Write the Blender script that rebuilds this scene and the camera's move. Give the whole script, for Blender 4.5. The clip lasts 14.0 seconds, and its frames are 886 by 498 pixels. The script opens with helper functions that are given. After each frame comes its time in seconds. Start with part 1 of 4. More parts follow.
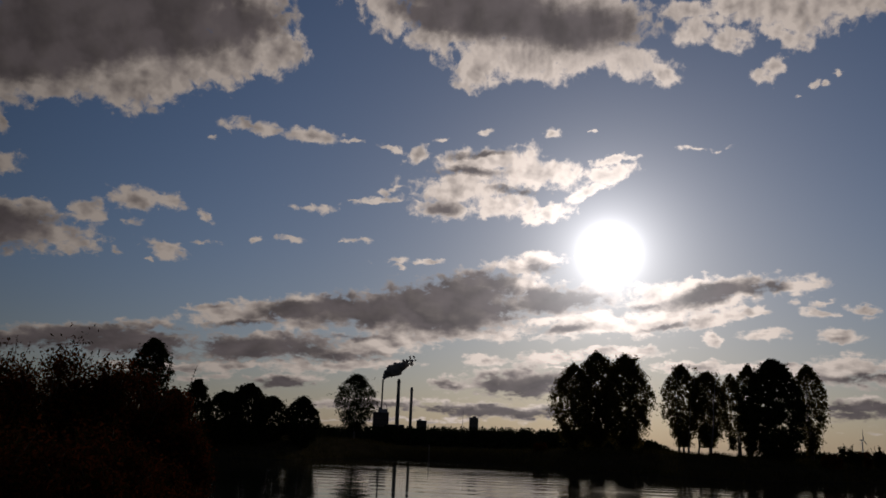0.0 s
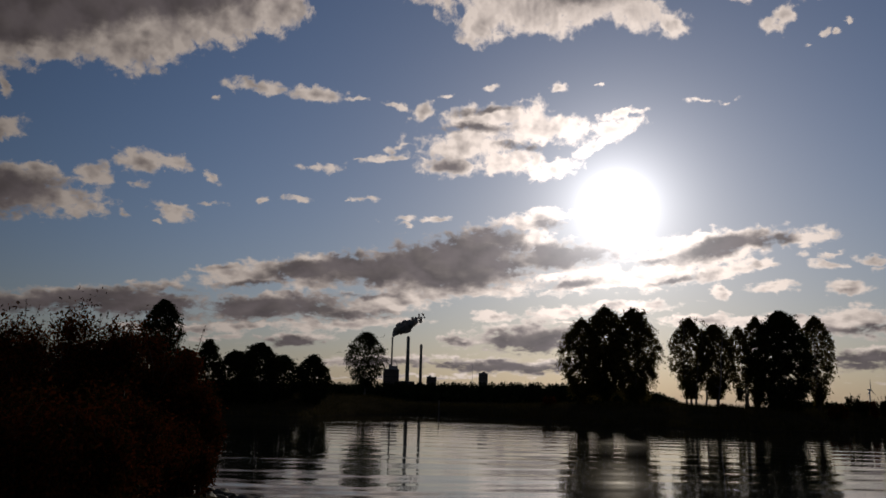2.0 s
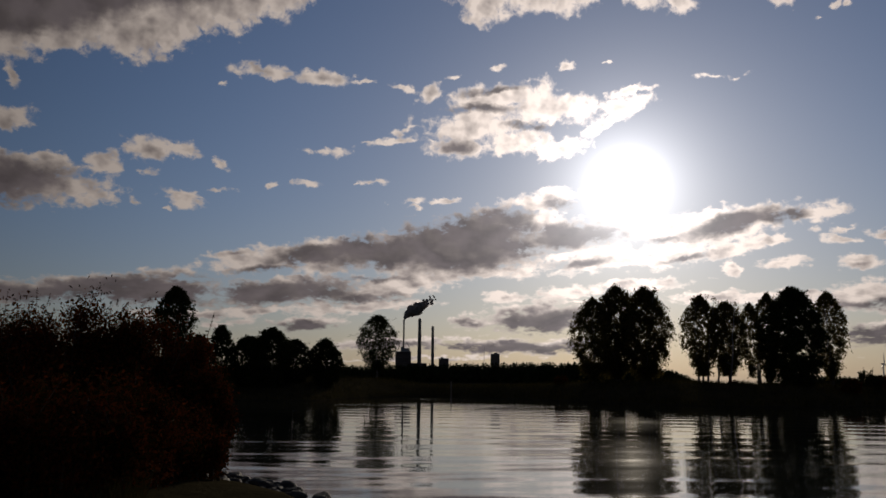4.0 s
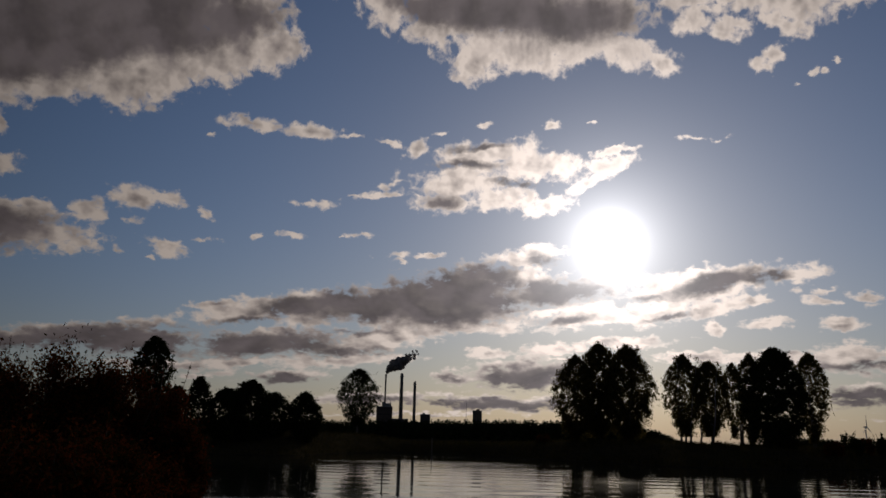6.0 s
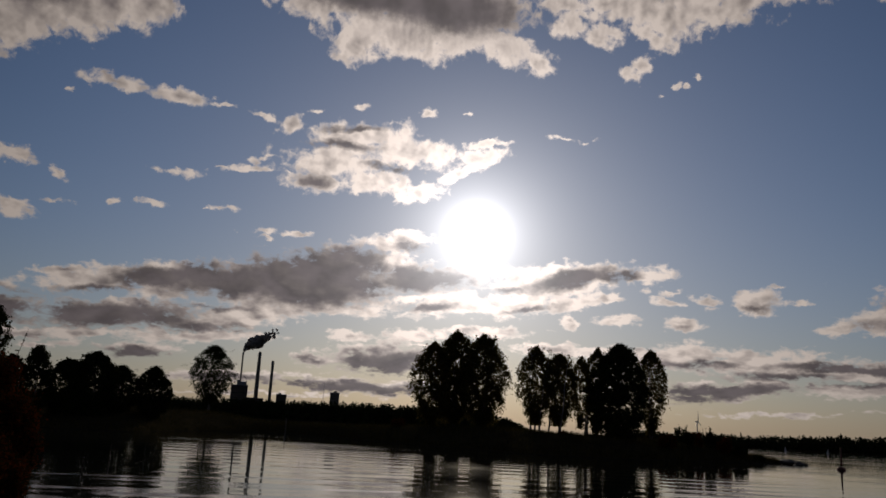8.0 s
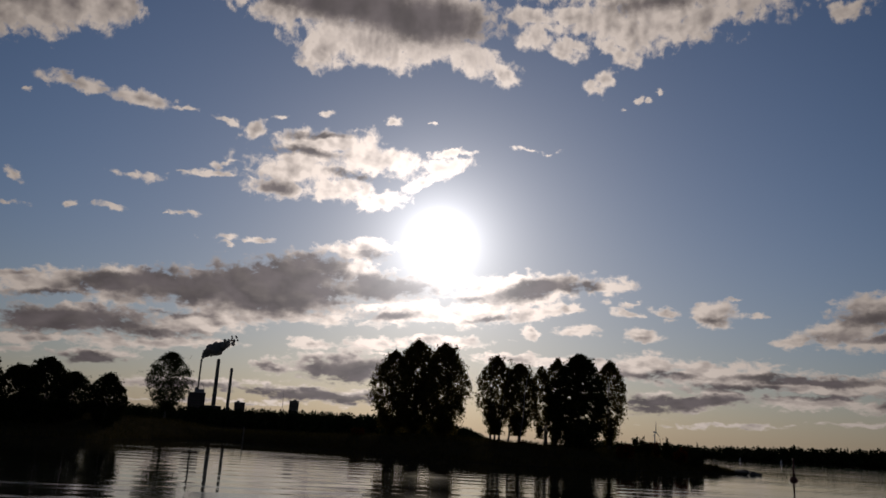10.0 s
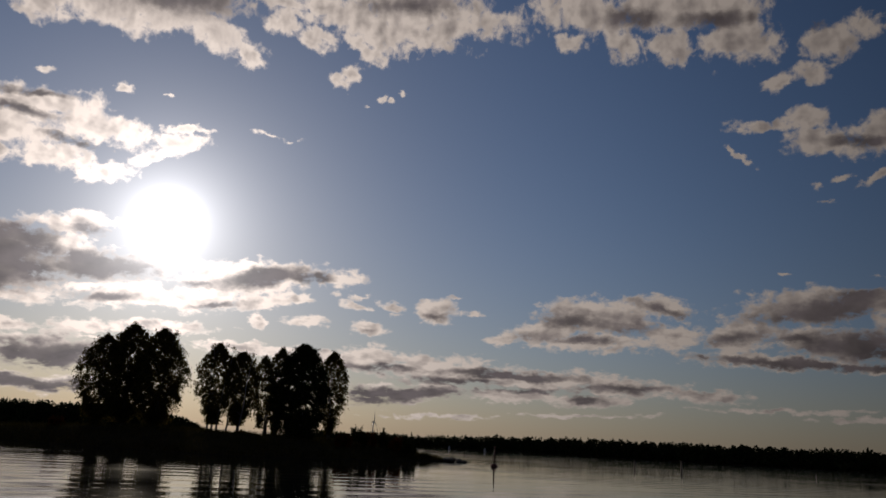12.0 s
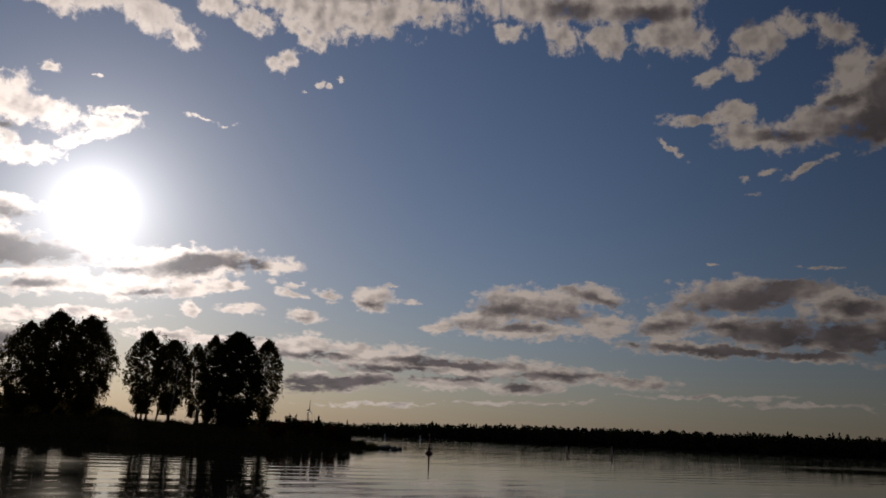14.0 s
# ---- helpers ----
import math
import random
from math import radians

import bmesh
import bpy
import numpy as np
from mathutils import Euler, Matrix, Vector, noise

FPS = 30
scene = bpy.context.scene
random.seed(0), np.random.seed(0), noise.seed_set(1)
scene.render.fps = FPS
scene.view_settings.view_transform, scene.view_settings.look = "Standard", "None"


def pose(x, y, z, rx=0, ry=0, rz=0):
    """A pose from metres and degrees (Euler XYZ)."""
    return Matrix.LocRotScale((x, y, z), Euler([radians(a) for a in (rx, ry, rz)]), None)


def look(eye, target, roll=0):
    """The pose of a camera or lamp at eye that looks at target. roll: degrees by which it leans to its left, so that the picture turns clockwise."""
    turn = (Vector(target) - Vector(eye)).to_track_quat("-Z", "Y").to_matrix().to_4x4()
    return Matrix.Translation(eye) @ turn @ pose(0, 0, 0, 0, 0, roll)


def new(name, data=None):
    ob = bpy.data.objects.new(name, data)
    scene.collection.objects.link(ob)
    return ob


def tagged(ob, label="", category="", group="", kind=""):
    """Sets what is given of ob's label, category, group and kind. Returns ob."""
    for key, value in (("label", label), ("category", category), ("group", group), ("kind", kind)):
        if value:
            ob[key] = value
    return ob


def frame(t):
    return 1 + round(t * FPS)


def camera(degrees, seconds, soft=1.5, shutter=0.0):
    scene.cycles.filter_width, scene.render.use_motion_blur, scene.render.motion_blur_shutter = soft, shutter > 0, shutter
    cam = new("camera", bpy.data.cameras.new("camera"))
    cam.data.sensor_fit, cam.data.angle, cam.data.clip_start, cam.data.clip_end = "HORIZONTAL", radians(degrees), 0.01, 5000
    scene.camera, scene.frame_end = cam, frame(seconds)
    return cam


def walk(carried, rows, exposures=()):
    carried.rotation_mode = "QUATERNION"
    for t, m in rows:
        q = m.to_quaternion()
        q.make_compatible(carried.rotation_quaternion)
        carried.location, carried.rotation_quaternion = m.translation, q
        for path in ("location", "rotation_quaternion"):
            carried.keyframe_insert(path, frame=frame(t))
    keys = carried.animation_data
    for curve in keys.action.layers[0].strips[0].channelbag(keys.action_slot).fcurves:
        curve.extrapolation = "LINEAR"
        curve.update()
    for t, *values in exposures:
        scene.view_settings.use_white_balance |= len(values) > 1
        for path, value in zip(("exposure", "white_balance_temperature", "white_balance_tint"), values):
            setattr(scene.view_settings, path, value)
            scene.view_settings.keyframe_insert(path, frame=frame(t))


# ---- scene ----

EYE, SKY = 2.2, 0.033

# ---- camera: held in the hand on the near bank, panning to the right ----
cam = camera(57.6, 14.0, soft=1.6)
# seconds, step to the right, heading, pitch, lean
PAN = (
    (0.0, -0.21, 0.00, 13.71, -2.34),
    (0.5, -0.20, 3.85, 12.21, -0.22),
    (1.0, -0.18, 2.76, 11.20, -1.22),
    (1.5, -0.16, 1.09, 11.15, -1.84),
    (2.0, -0.15, 0.43, 10.67, -1.50),
    (2.3, -0.14, 6.79, 8.57, -1.66),
    (2.5, -0.14, 6.82, 9.33, -2.22),
    (3.0, -0.12, 3.12, 10.07, 0.02),
    (3.2, -0.11, 2.96, 9.26, 0.43),
    (5.3, -0.05, -2.54, 11.58, -2.67),
    (5.5, -0.04, -1.47, 12.42, -2.36),
    (6.0, -0.03, 0.06, 13.26, -1.45),
    (6.5, -0.01, -0.38, 14.54, -2.57),
    (7.0, 0.00, -3.59, 13.11, -2.50),
    (7.5, 0.01, -8.27, 12.03, -2.22),
    (7.7, 0.02, -9.18, 12.34, -2.91),
    (9.8, 0.08, -10.65, 12.87, -3.78),
    (10.0, 0.09, -12.22, 13.29, -3.54),
    (10.5, 0.10, -16.92, 13.62, -4.02),
    (11.0, 0.12, -21.28, 14.43, -1.64),
    (11.5, 0.14, -26.37, 14.47, -3.47),
    (12.0, 0.15, -31.50, 13.72, -3.26),
    (12.5, 0.16, -34.74, 13.76, -2.99),
    (13.0, 0.18, -35.84, 13.90, -2.28),
    (13.5, 0.20, -34.92, 14.00, -2.20),
    (14.0, 0.21, -36.11, 13.11, -2.72),
)
walk(cam, [(t, pose(x, 0, EYE, 90 + pitch, 0, yaw) @ pose(0, 0, 0, 0, 0, -lean)) for t, x, yaw, pitch, lean in PAN],
     exposures=[(0, -0.32), (0.8, -0.2), (1.5, -0.1), (3.0, 0.12), (5.3, -0.05), (6.5, -0.15), (10, -0.05), (14, -0.05)])

# ---- world: evening sky with broken clouds, low sun over the bay ----
SUN_AZ, SUN_EL = 12.0, 13.6


def toward(az, el, far=1.0):
    a, e = radians(az), radians(el)
    return Vector((math.sin(a) * math.cos(e), math.cos(a) * math.cos(e), math.sin(e))) * far


world = bpy.data.worlds.new("evening_sky")
scene.world = world
world.use_nodes = True
wt = world.node_tree
wt.nodes.clear()


def node(tree, kind, *feeds, **sets):
    """A node with its settings, and its inputs fed by position or (name, value)."""
    n = tree.nodes.new(kind)
    if "operation" in sets:
        n.operation = sets["operation"]
    if "use_clamp" in sets:
        n.use_clamp = sets["use_clamp"]
    if "interpolation_type" in sets:
        n.interpolation_type = sets["interpolation_type"]
    if "data_type" in sets:
        n.data_type = sets["data_type"]
    if "vector_type" in sets:
        n.vector_type = sets["vector_type"]
    for i, feed in enumerate(feeds):
        if feed is None:
            continue
        slot = n.inputs[i]
        if isinstance(feed, tuple) and len(feed) == 2 and isinstance(feed[0], str):
            slot, feed = n.inputs[feed[0]], feed[1]
        if isinstance(feed, bpy.types.NodeSocket):
            tree.links.new(feed, slot)
        else:
            slot.default_value = feed
    return n


def wmath(op, *feeds, clamp=False):
    return node(wt, "ShaderNodeMath", *feeds, operation=op, use_clamp=clamp).outputs[0]


def wramp(value, lo, hi, a=0.0, b=1.0):
    return node(wt, "ShaderNodeMapRange", value, lo, hi, a, b, interpolation_type="SMOOTHSTEP").outputs[0]


def wmix(fac, a, b):
    n = node(wt, "ShaderNodeMix", data_type="RGBA")
    for key, value in ((0, fac), (6, a), (7, b)):
        if isinstance(value, bpy.types.NodeSocket):
            wt.links.new(value, n.inputs[key])
        else:
            n.inputs[key].default_value = value
    return n.outputs[2]


place = node(wt, "ShaderNodeTexCoord").outputs["Generated"]
axis = node(wt, "ShaderNodeSeparateXYZ", place)
azimuth = wmath("MULTIPLY", wmath("ARCTAN2", axis.outputs[0], axis.outputs[1]), 57.2958)
elevation = wmath("MULTIPLY", wmath("ARCSINE", axis.outputs[2]), 57.2958)
dome = node(wt, "ShaderNodeCombineXYZ", azimuth, elevation, 0.0).outputs[0]


def wnoise(vector, scale, detail, rough, stretch=(1, 1, 1), distortion=0.0):
    m = node(wt, "ShaderNodeVectorMath", vector, stretch, operation="MULTIPLY").outputs[0]
    return node(wt, "ShaderNodeTexNoise", m, ("Scale", scale), ("Detail", detail), ("Roughness", rough), ("Distortion", distortion))


# the cloud edges are torn by two sizes of turbulence
tear = node(wt, "ShaderNodeVectorMath", wnoise(dome, 0.30, 3, 0.55, (1, 1.8, 1)).outputs["Color"], (0.5, 0.5, 0.5), operation="SUBTRACT").outputs[0]
tear = node(wt, "ShaderNodeVectorMath", tear, (1.5, 1.0, 0), operation="MULTIPLY").outputs[0]
fine = node(wt, "ShaderNodeVectorMath", wnoise(dome, 1.3, 4, 0.6, (1, 1.4, 1)).outputs["Color"], (0.5, 0.5, 0.5), operation="SUBTRACT").outputs[0]
fine = node(wt, "ShaderNodeVectorMath", fine, (1.0, 0.65, 0), operation="MULTIPLY").outputs[0]
torn = node(wt, "ShaderNodeVectorMath", dome, tear, operation="ADD").outputs[0]
torn = node(wt, "ShaderNodeVectorMath", torn, fine, operation="ADD").outputs[0]
flat = node(wt, "ShaderNodeVectorMath", torn, (1, 1, 0), operation="MULTIPLY").outputs[0]
near_cover, near_bulk, sheet = [], [], [flat]


def lobe(az, el, w, h, tilt, chain, thin=0.0):
    """Depth outside a lobe, 0 at its rim and about -1 deep within; the chain keeps the least of all."""
    m = node(wt, "ShaderNodeMapping", sheet[0], (az, el, 0), (0, 0, radians(tilt)), (w, h, 1), vector_type="TEXTURE").outputs[0]
    reach = node(wt, "ShaderNodeVectorMath", m, operation="LENGTH").outputs["Value"]
    steep = max(1.0, min(w, h) / 1.3)
    reach = wmath("MULTIPLY_ADD", reach, steep, thin - steep)
    chain.append(wmath("SMOOTH_MIN", chain[-1], reach, 0.1) if chain else reach)
    if len(chain) % 12 == 0:  # one dozen after the other
        sheet[0] = node(wt, "ShaderNodeVectorMath", chain[-1], (0, 0, 1e-9), sheet[0], operation="MULTIPLY_ADD").outputs[0]


def puff(az, el, w, h, tilt):
    lobe(az, el, w, h, tilt, near_cover)


def wisp(az, el, w, h, tilt):
    lobe(az, el, w * 1.3, h * 1.3, tilt, near_cover, 0.4)


def heavy(az, el, w, h, tilt):
    lobe(az, el, w, h, tilt, near_bulk)


def dim(az, el, w, h, tilt):
    lobe(az, el, w * 1.2, h * 1.2, tilt, near_bulk, 0.62)


# dark high bank on the left
puff(-26.5, 25.1, 11.98, 3.79, 21)
puff(-29.2, 22.2, 6.09, 2.25, 13)
puff(-21.8, 23.4, 4.21, 1.98, 25)
puff(-16.9, 25.9, 5.68, 2.27, 18)
puff(-13.3, 26.4, 2.42, 1.68, 21)
puff(-16.1, 28.6, 4.14, 2.17, 9)
puff(-29.1, 29.7, 15.06, 3.57, 20)
puff(-36.0, 22.6, 7.53, 3.50, 22)
puff(-30.5, 18.8, 0.45, 0.76, 13)
heavy(-26.6, 26.0, 10.57, 2.90, 22)
heavy(-18.3, 27.2, 4.44, 1.37, 19)
heavy(-30.3, 22.5, 4.00, 1.02, 14)
heavy(-29.1, 29.4, 13.61, 2.93, 20)
heavy(-36.2, 23.2, 6.64, 2.53, 23)
# bank above the sun
puff(4.4, 29.9, 9.74, 2.51, -4)
puff(7.1, 27.6, 7.36, 1.96, 3)
puff(2.3, 26.4, 2.40, 1.45, 1)
puff(13.1, 27.0, 3.99, 1.26, -17)
puff(-4.9, 29.9, 3.48, 1.21, -13)
puff(-1.8, 28.7, 2.65, 1.05, 3)
puff(16.0, 25.7, 1.43, 0.59, -22)
puff(11.4, 29.3, 4.50, 2.13, -3)
puff(4.3, 33.5, 14.88, 2.49, -0)
puff(24.7, 28.8, 4.15, 1.44, -13)
puff(24.2, 27.4, 1.90, 0.69, -27)
puff(28.3, 28.5, 4.62, 0.74, -11)
puff(25.3, 31.3, 11.36, 1.67, -10)
puff(18.1, 29.6, 2.44, 0.64, -6)
heavy(3.1, 30.2, 6.21, 1.77, -8)
heavy(8.8, 29.1, 5.21, 1.26, -2)
heavy(-1.4, 29.7, 3.09, 0.75, -10)
heavy(4.3, 33.1, 11.70, 1.78, -0)
wisp(20.6, 27.0, 1.77, 0.43, -16)
wisp(17.8, 28.1, 1.62, 0.58, -6)
wisp(22.9, 24.7, 0.98, 0.65, -7)
wisp(25.4, 23.3, 0.54, 0.28, -7)
wisp(27.0, 23.8, 0.35, 0.21, -8)
# streak
puff(-14.2, 21.1, 2.66, 0.58, -1)
puff(-10.0, 21.0, 3.11, 0.51, 1)
puff(-6.9, 21.1, 1.18, 0.24, 4)
wisp(-17.2, 20.1, 0.39, 0.19, 8)
wisp(-4.3, 20.7, 1.69, 0.24, -10)
# bright broken cloud above the sun
puff(2.8, 20.0, 4.25, 0.98, 8)
puff(1.4, 18.1, 4.90, 1.29, 3)
puff(6.8, 19.1, 4.39, 1.09, -2)
puff(-0.2, 16.5, 2.38, 0.83, -0)
puff(3.9, 17.0, 2.69, 1.08, -3)
puff(7.5, 16.3, 1.74, 0.70, 15)
puff(11.7, 19.1, 2.15, 0.59, 5)
puff(10.2, 17.9, 1.42, 0.47, 24)
puff(12.1, 20.0, 1.66, 0.31, 9)
puff(-2.2, 20.4, 0.73, 0.59, 10)
wisp(-4.9, 16.8, 2.58, 0.22, 9)
wisp(-6.9, 16.6, 0.73, 0.14, 10)
wisp(-3.7, 17.7, 1.77, 0.29, 20)
dim(-0.4, 16.5, 1.53, 0.52, 3)
dim(1.7, 19.2, 3.41, 0.34, -2)
dim(5.3, 18.0, 2.35, 0.23, -5)
dim(2.7, 20.5, 2.33, 0.26, 8)
# scraps over the sun
puff(23.8, 25.3, 0.87, 0.58, 0)
puff(8.0, 21.8, 0.61, 0.35, 6)
wisp(2.7, 22.0, 0.63, 0.23, 8)
wisp(10.9, 22.1, 0.33, 0.16, 5)
wisp(-0.5, 21.4, 0.60, 0.22, 9)
wisp(21.6, 27.5, 1.76, 0.54, -7)
wisp(26.2, 23.9, 0.39, 0.27, -0)
wisp(27.7, 24.4, 0.34, 0.19, -1)
wisp(20.3, 20.6, 0.47, 0.20, 2)
wisp(18.4, 20.6, 1.27, 0.24, -7)
wisp(-0.8, 12.7, 1.07, 0.22, 7)
wisp(-3.3, 12.7, 1.38, 0.29, 7)
# faint wisps beside the sun
wisp(-6.4, 14.0, 1.56, 0.32, 4)
wisp(-13.6, 13.6, 0.47, 0.27, 6)
wisp(-1.4, 12.7, 1.32, 0.20, 3)
wisp(-10.8, 13.7, 1.28, 0.24, 5)
wisp(-9.8, 16.0, 1.30, 0.32, 5)
wisp(19.7, 20.3, 0.46, 0.23, -4)
# dark cloud under the sun
puff(0.0, 9.5, 6.91, 2.24, 7)
puff(-6.4, 9.0, 6.80, 1.43, 7)
puff(-13.1, 8.4, 4.60, 0.86, 8)
puff(6.0, 12.8, 3.26, 0.80, 6)
puff(8.5, 10.4, 4.39, 1.31, 4)
puff(3.2, 11.2, 4.49, 1.12, 5)
puff(10.1, 8.8, 4.72, 0.86, 5)
puff(0.9, 7.8, 7.26, 0.64, 2)
puff(-3.1, 7.2, 4.81, 0.59, 3)
puff(-15.8, 8.6, 2.25, 0.31, 8)
heavy(0.4, 9.8, 5.08, 1.84, 5)
heavy(-5.2, 9.2, 4.22, 0.99, 6)
heavy(2.8, 11.5, 2.25, 0.64, 5)
heavy(8.3, 10.3, 3.20, 0.75, 4)
heavy(-10.0, 8.8, 2.55, 0.51, 7)
dim(7.3, 12.5, 2.23, 0.40, 3)
dim(8.9, 8.4, 2.37, 0.31, 4)
dim(-13.8, 7.7, 2.28, 0.27, 6)
dim(-6.3, 7.2, 3.58, 0.28, 3)
# cloud right of the sun
puff(17.4, 10.4, 4.30, 1.37, 7)
puff(20.4, 11.1, 3.81, 0.83, 4)
puff(24.2, 11.0, 1.79, 0.66, 6)
puff(14.7, 8.9, 3.81, 0.93, 5)
puff(18.8, 9.0, 2.94, 0.60, 12)
puff(21.4, 9.5, 1.35, 0.34, 4)
heavy(18.8, 10.7, 2.44, 0.53, 13)
heavy(22.0, 11.0, 1.49, 0.34, 1)
dim(14.7, 9.8, 1.53, 0.27, 5)
dim(15.8, 8.5, 1.89, 0.23, 8)
# low layers on the left
puff(-24.4, 6.3, 5.65, 0.65, 8)
puff(-19.9, 6.3, 3.20, 0.60, -1)
puff(-27.6, 5.8, 3.77, 0.56, 9)
puff(-12.1, 6.3, 6.51, 1.09, 6)
puff(-5.5, 6.4, 4.77, 0.71, 3)
heavy(-24.4, 5.9, 5.31, 0.54, 7)
heavy(-20.1, 6.1, 2.84, 0.41, -1)
heavy(-27.9, 5.4, 3.43, 0.42, 9)
heavy(-12.5, 6.1, 4.77, 0.70, 4)
dim(-7.0, 5.9, 3.55, 0.35, 3)
# low layers toward the plant
puff(-10.8, 4.0, 2.75, 0.62, 5)
puff(-7.0, 5.2, 5.89, 0.43, 5)
puff(3.4, 6.0, 1.60, 0.35, 2)
puff(8.1, 6.4, 2.76, 0.51, 6)
puff(5.8, 4.6, 4.93, 1.17, 2)
puff(1.0, 4.2, 1.59, 0.47, 2)
puff(3.8, 2.5, 7.07, 0.62, 0)
puff(-13.9, 4.8, 3.75, 0.34, 4)
puff(-4.8, 2.6, 4.70, 0.46, 3)
puff(-18.3, 4.4, 4.30, 0.37, 4)
puff(12.8, 6.7, 3.06, 0.46, 1)
heavy(-10.7, 3.8, 1.84, 0.35, 3)
heavy(6.0, 4.3, 2.83, 0.78, 2)
heavy(3.8, 2.4, 5.50, 0.35, 0)
dim(1.0, 4.1, 1.35, 0.35, 2)
dim(-4.4, 2.5, 3.92, 0.27, 2)
dim(8.9, 3.9, 3.10, 0.31, 2)
wisp(-16.4, 3.9, 2.19, 0.30, 4)
wisp(-2.8, 1.6, 7.84, 0.19, 2)
wisp(8.9, 5.7, 3.52, 0.23, 1)
# layers behind the grove
puff(22.0, 7.8, 1.33, 0.33, -1)
puff(18.9, 7.5, 0.51, 0.34, -0)
puff(26.4, 7.6, 1.47, 0.36, -1)
puff(24.9, 5.4, 4.30, 0.64, 0)
puff(18.3, 5.8, 4.70, 0.45, 1)
puff(27.3, 3.2, 2.20, 0.69, 1)
heavy(27.3, 3.1, 1.88, 0.48, 1)
dim(26.2, 5.1, 2.91, 0.32, 0)
wisp(28.4, 9.0, 0.95, 0.25, -2)
wisp(25.5, 9.4, 1.40, 0.22, -2)
wisp(21.1, 4.0, 4.16, 0.36, 1)
# cumulus over the thicket
puff(-30.7, 12.4, 4.90, 1.79, 6)
puff(-26.3, 12.2, 2.66, 1.00, -0)
puff(-34.5, 12.5, 3.65, 2.07, 7)
puff(-24.8, 14.0, 1.37, 0.71, 5)
puff(-30.6, 16.0, 1.66, 0.85, 8)
puff(-21.7, 15.4, 1.69, 0.83, 5)
puff(-19.8, 15.5, 1.33, 0.58, -11)
puff(-17.1, 14.7, 0.78, 0.35, -22)
puff(-19.3, 12.2, 1.59, 0.54, -9)
puff(-28.1, 14.0, 1.37, 0.44, 6)
heavy(-31.1, 12.1, 3.56, 1.07, 6)
heavy(-34.8, 12.1, 3.02, 1.55, 7)
wisp(-21.8, 13.8, 0.97, 0.34, 4)
wisp(-17.0, 12.8, 1.09, 0.23, 13)
wisp(-13.7, 13.6, 0.40, 0.28, 2)
wisp(-10.7, 13.6, 1.30, 0.24, 2)
wisp(-5.8, 14.1, 1.07, 0.28, 1)
wisp(-7.6, 13.8, 0.33, 0.20, 1)
wisp(-2.9, 12.3, 1.23, 0.20, -0)
wisp(-1.0, 12.8, 0.90, 0.20, -0)
wisp(-20.4, 11.4, 0.37, 0.23, 3)
wisp(-22.6, 11.8, 0.51, 0.34, 4)
wisp(-9.9, 16.0, 1.85, 0.32, 2)
# low bank behind the thicket
puff(-21.9, 5.8, 5.42, 0.91, 2)
puff(-29.5, 5.3, 3.89, 0.72, 3)
heavy(-21.9, 5.6, 4.70, 0.64, 2)
heavy(-29.4, 5.1, 3.56, 0.50, 2)
# layers over the far shore
puff(27.3, 5.8, 2.74, 0.70, 0)
puff(32.0, 5.2, 5.96, 0.94, -0)
puff(38.8, 4.9, 6.35, 0.86, -2)
puff(44.7, 4.5, 5.43, 0.70, -2)
puff(49.7, 4.2, 3.29, 0.46, -2)
puff(29.8, 3.5, 4.30, 0.70, 3)
puff(36.9, 3.7, 4.75, 0.47, 2)
puff(42.4, 3.6, 3.13, 0.46, 2)
heavy(29.4, 3.4, 3.71, 0.35, 3)
heavy(36.4, 5.1, 3.99, 0.27, -1)
dim(45.1, 4.4, 3.49, 0.31, -0)
dim(42.0, 3.7, 1.76, 0.31, 2)
dim(32.1, 4.5, 4.36, 0.35, 1)
dim(37.7, 4.1, 3.96, 0.23, 0)
dim(28.5, 5.2, 2.35, 0.23, -0)
wisp(33.0, 2.0, 5.88, 0.23, 2)
wisp(41.6, 2.5, 5.86, 0.19, 2)
wisp(54.1, 3.4, 5.37, 0.22, 1)
wisp(60.9, 3.0, 4.89, 0.21, 1)
# scraps right of the sun
puff(31.0, 9.3, 1.77, 0.88, 3)
puff(26.3, 8.0, 1.18, 0.35, 4)
puff(22.4, 8.1, 1.34, 0.35, 4)
puff(18.8, 7.8, 0.63, 0.38, 5)
puff(28.2, 9.5, 1.12, 0.32, -11)
wisp(25.7, 10.0, 0.87, 0.20, 4)
wisp(32.6, 10.4, 0.49, 0.20, 3)
wisp(34.2, 9.1, 0.89, 0.20, 2)
wisp(23.8, 10.0, 0.55, 0.24, 4)
wisp(55.2, 12.2, 0.81, 0.15, -2)
wisp(61.5, 11.8, 1.35, 0.15, -3)
dim(31.2, 8.9, 0.97, 0.32, 3)
# cumulus over the far shore
puff(43.1, 9.4, 5.00, 1.39, 1)
puff(39.1, 8.2, 3.22, 0.79, 10)
puff(46.7, 10.0, 2.83, 0.98, -8)
puff(42.7, 7.7, 4.57, 0.79, -1)
puff(47.9, 8.2, 2.25, 1.01, 1)
puff(36.3, 7.6, 1.81, 0.36, 7)
puff(56.1, 9.9, 4.51, 1.20, 2)
puff(60.4, 10.3, 4.25, 0.80, -2)
puff(63.0, 9.2, 3.24, 1.36, -2)
puff(52.4, 8.2, 2.92, 1.25, 8)
puff(57.8, 7.8, 5.22, 1.22, -4)
puff(62.8, 7.2, 3.54, 1.35, -3)
puff(54.2, 6.5, 6.51, 0.49, -3)
puff(61.1, 6.0, 4.92, 0.39, -4)
puff(67.8, 7.9, 3.82, 2.04, -2)
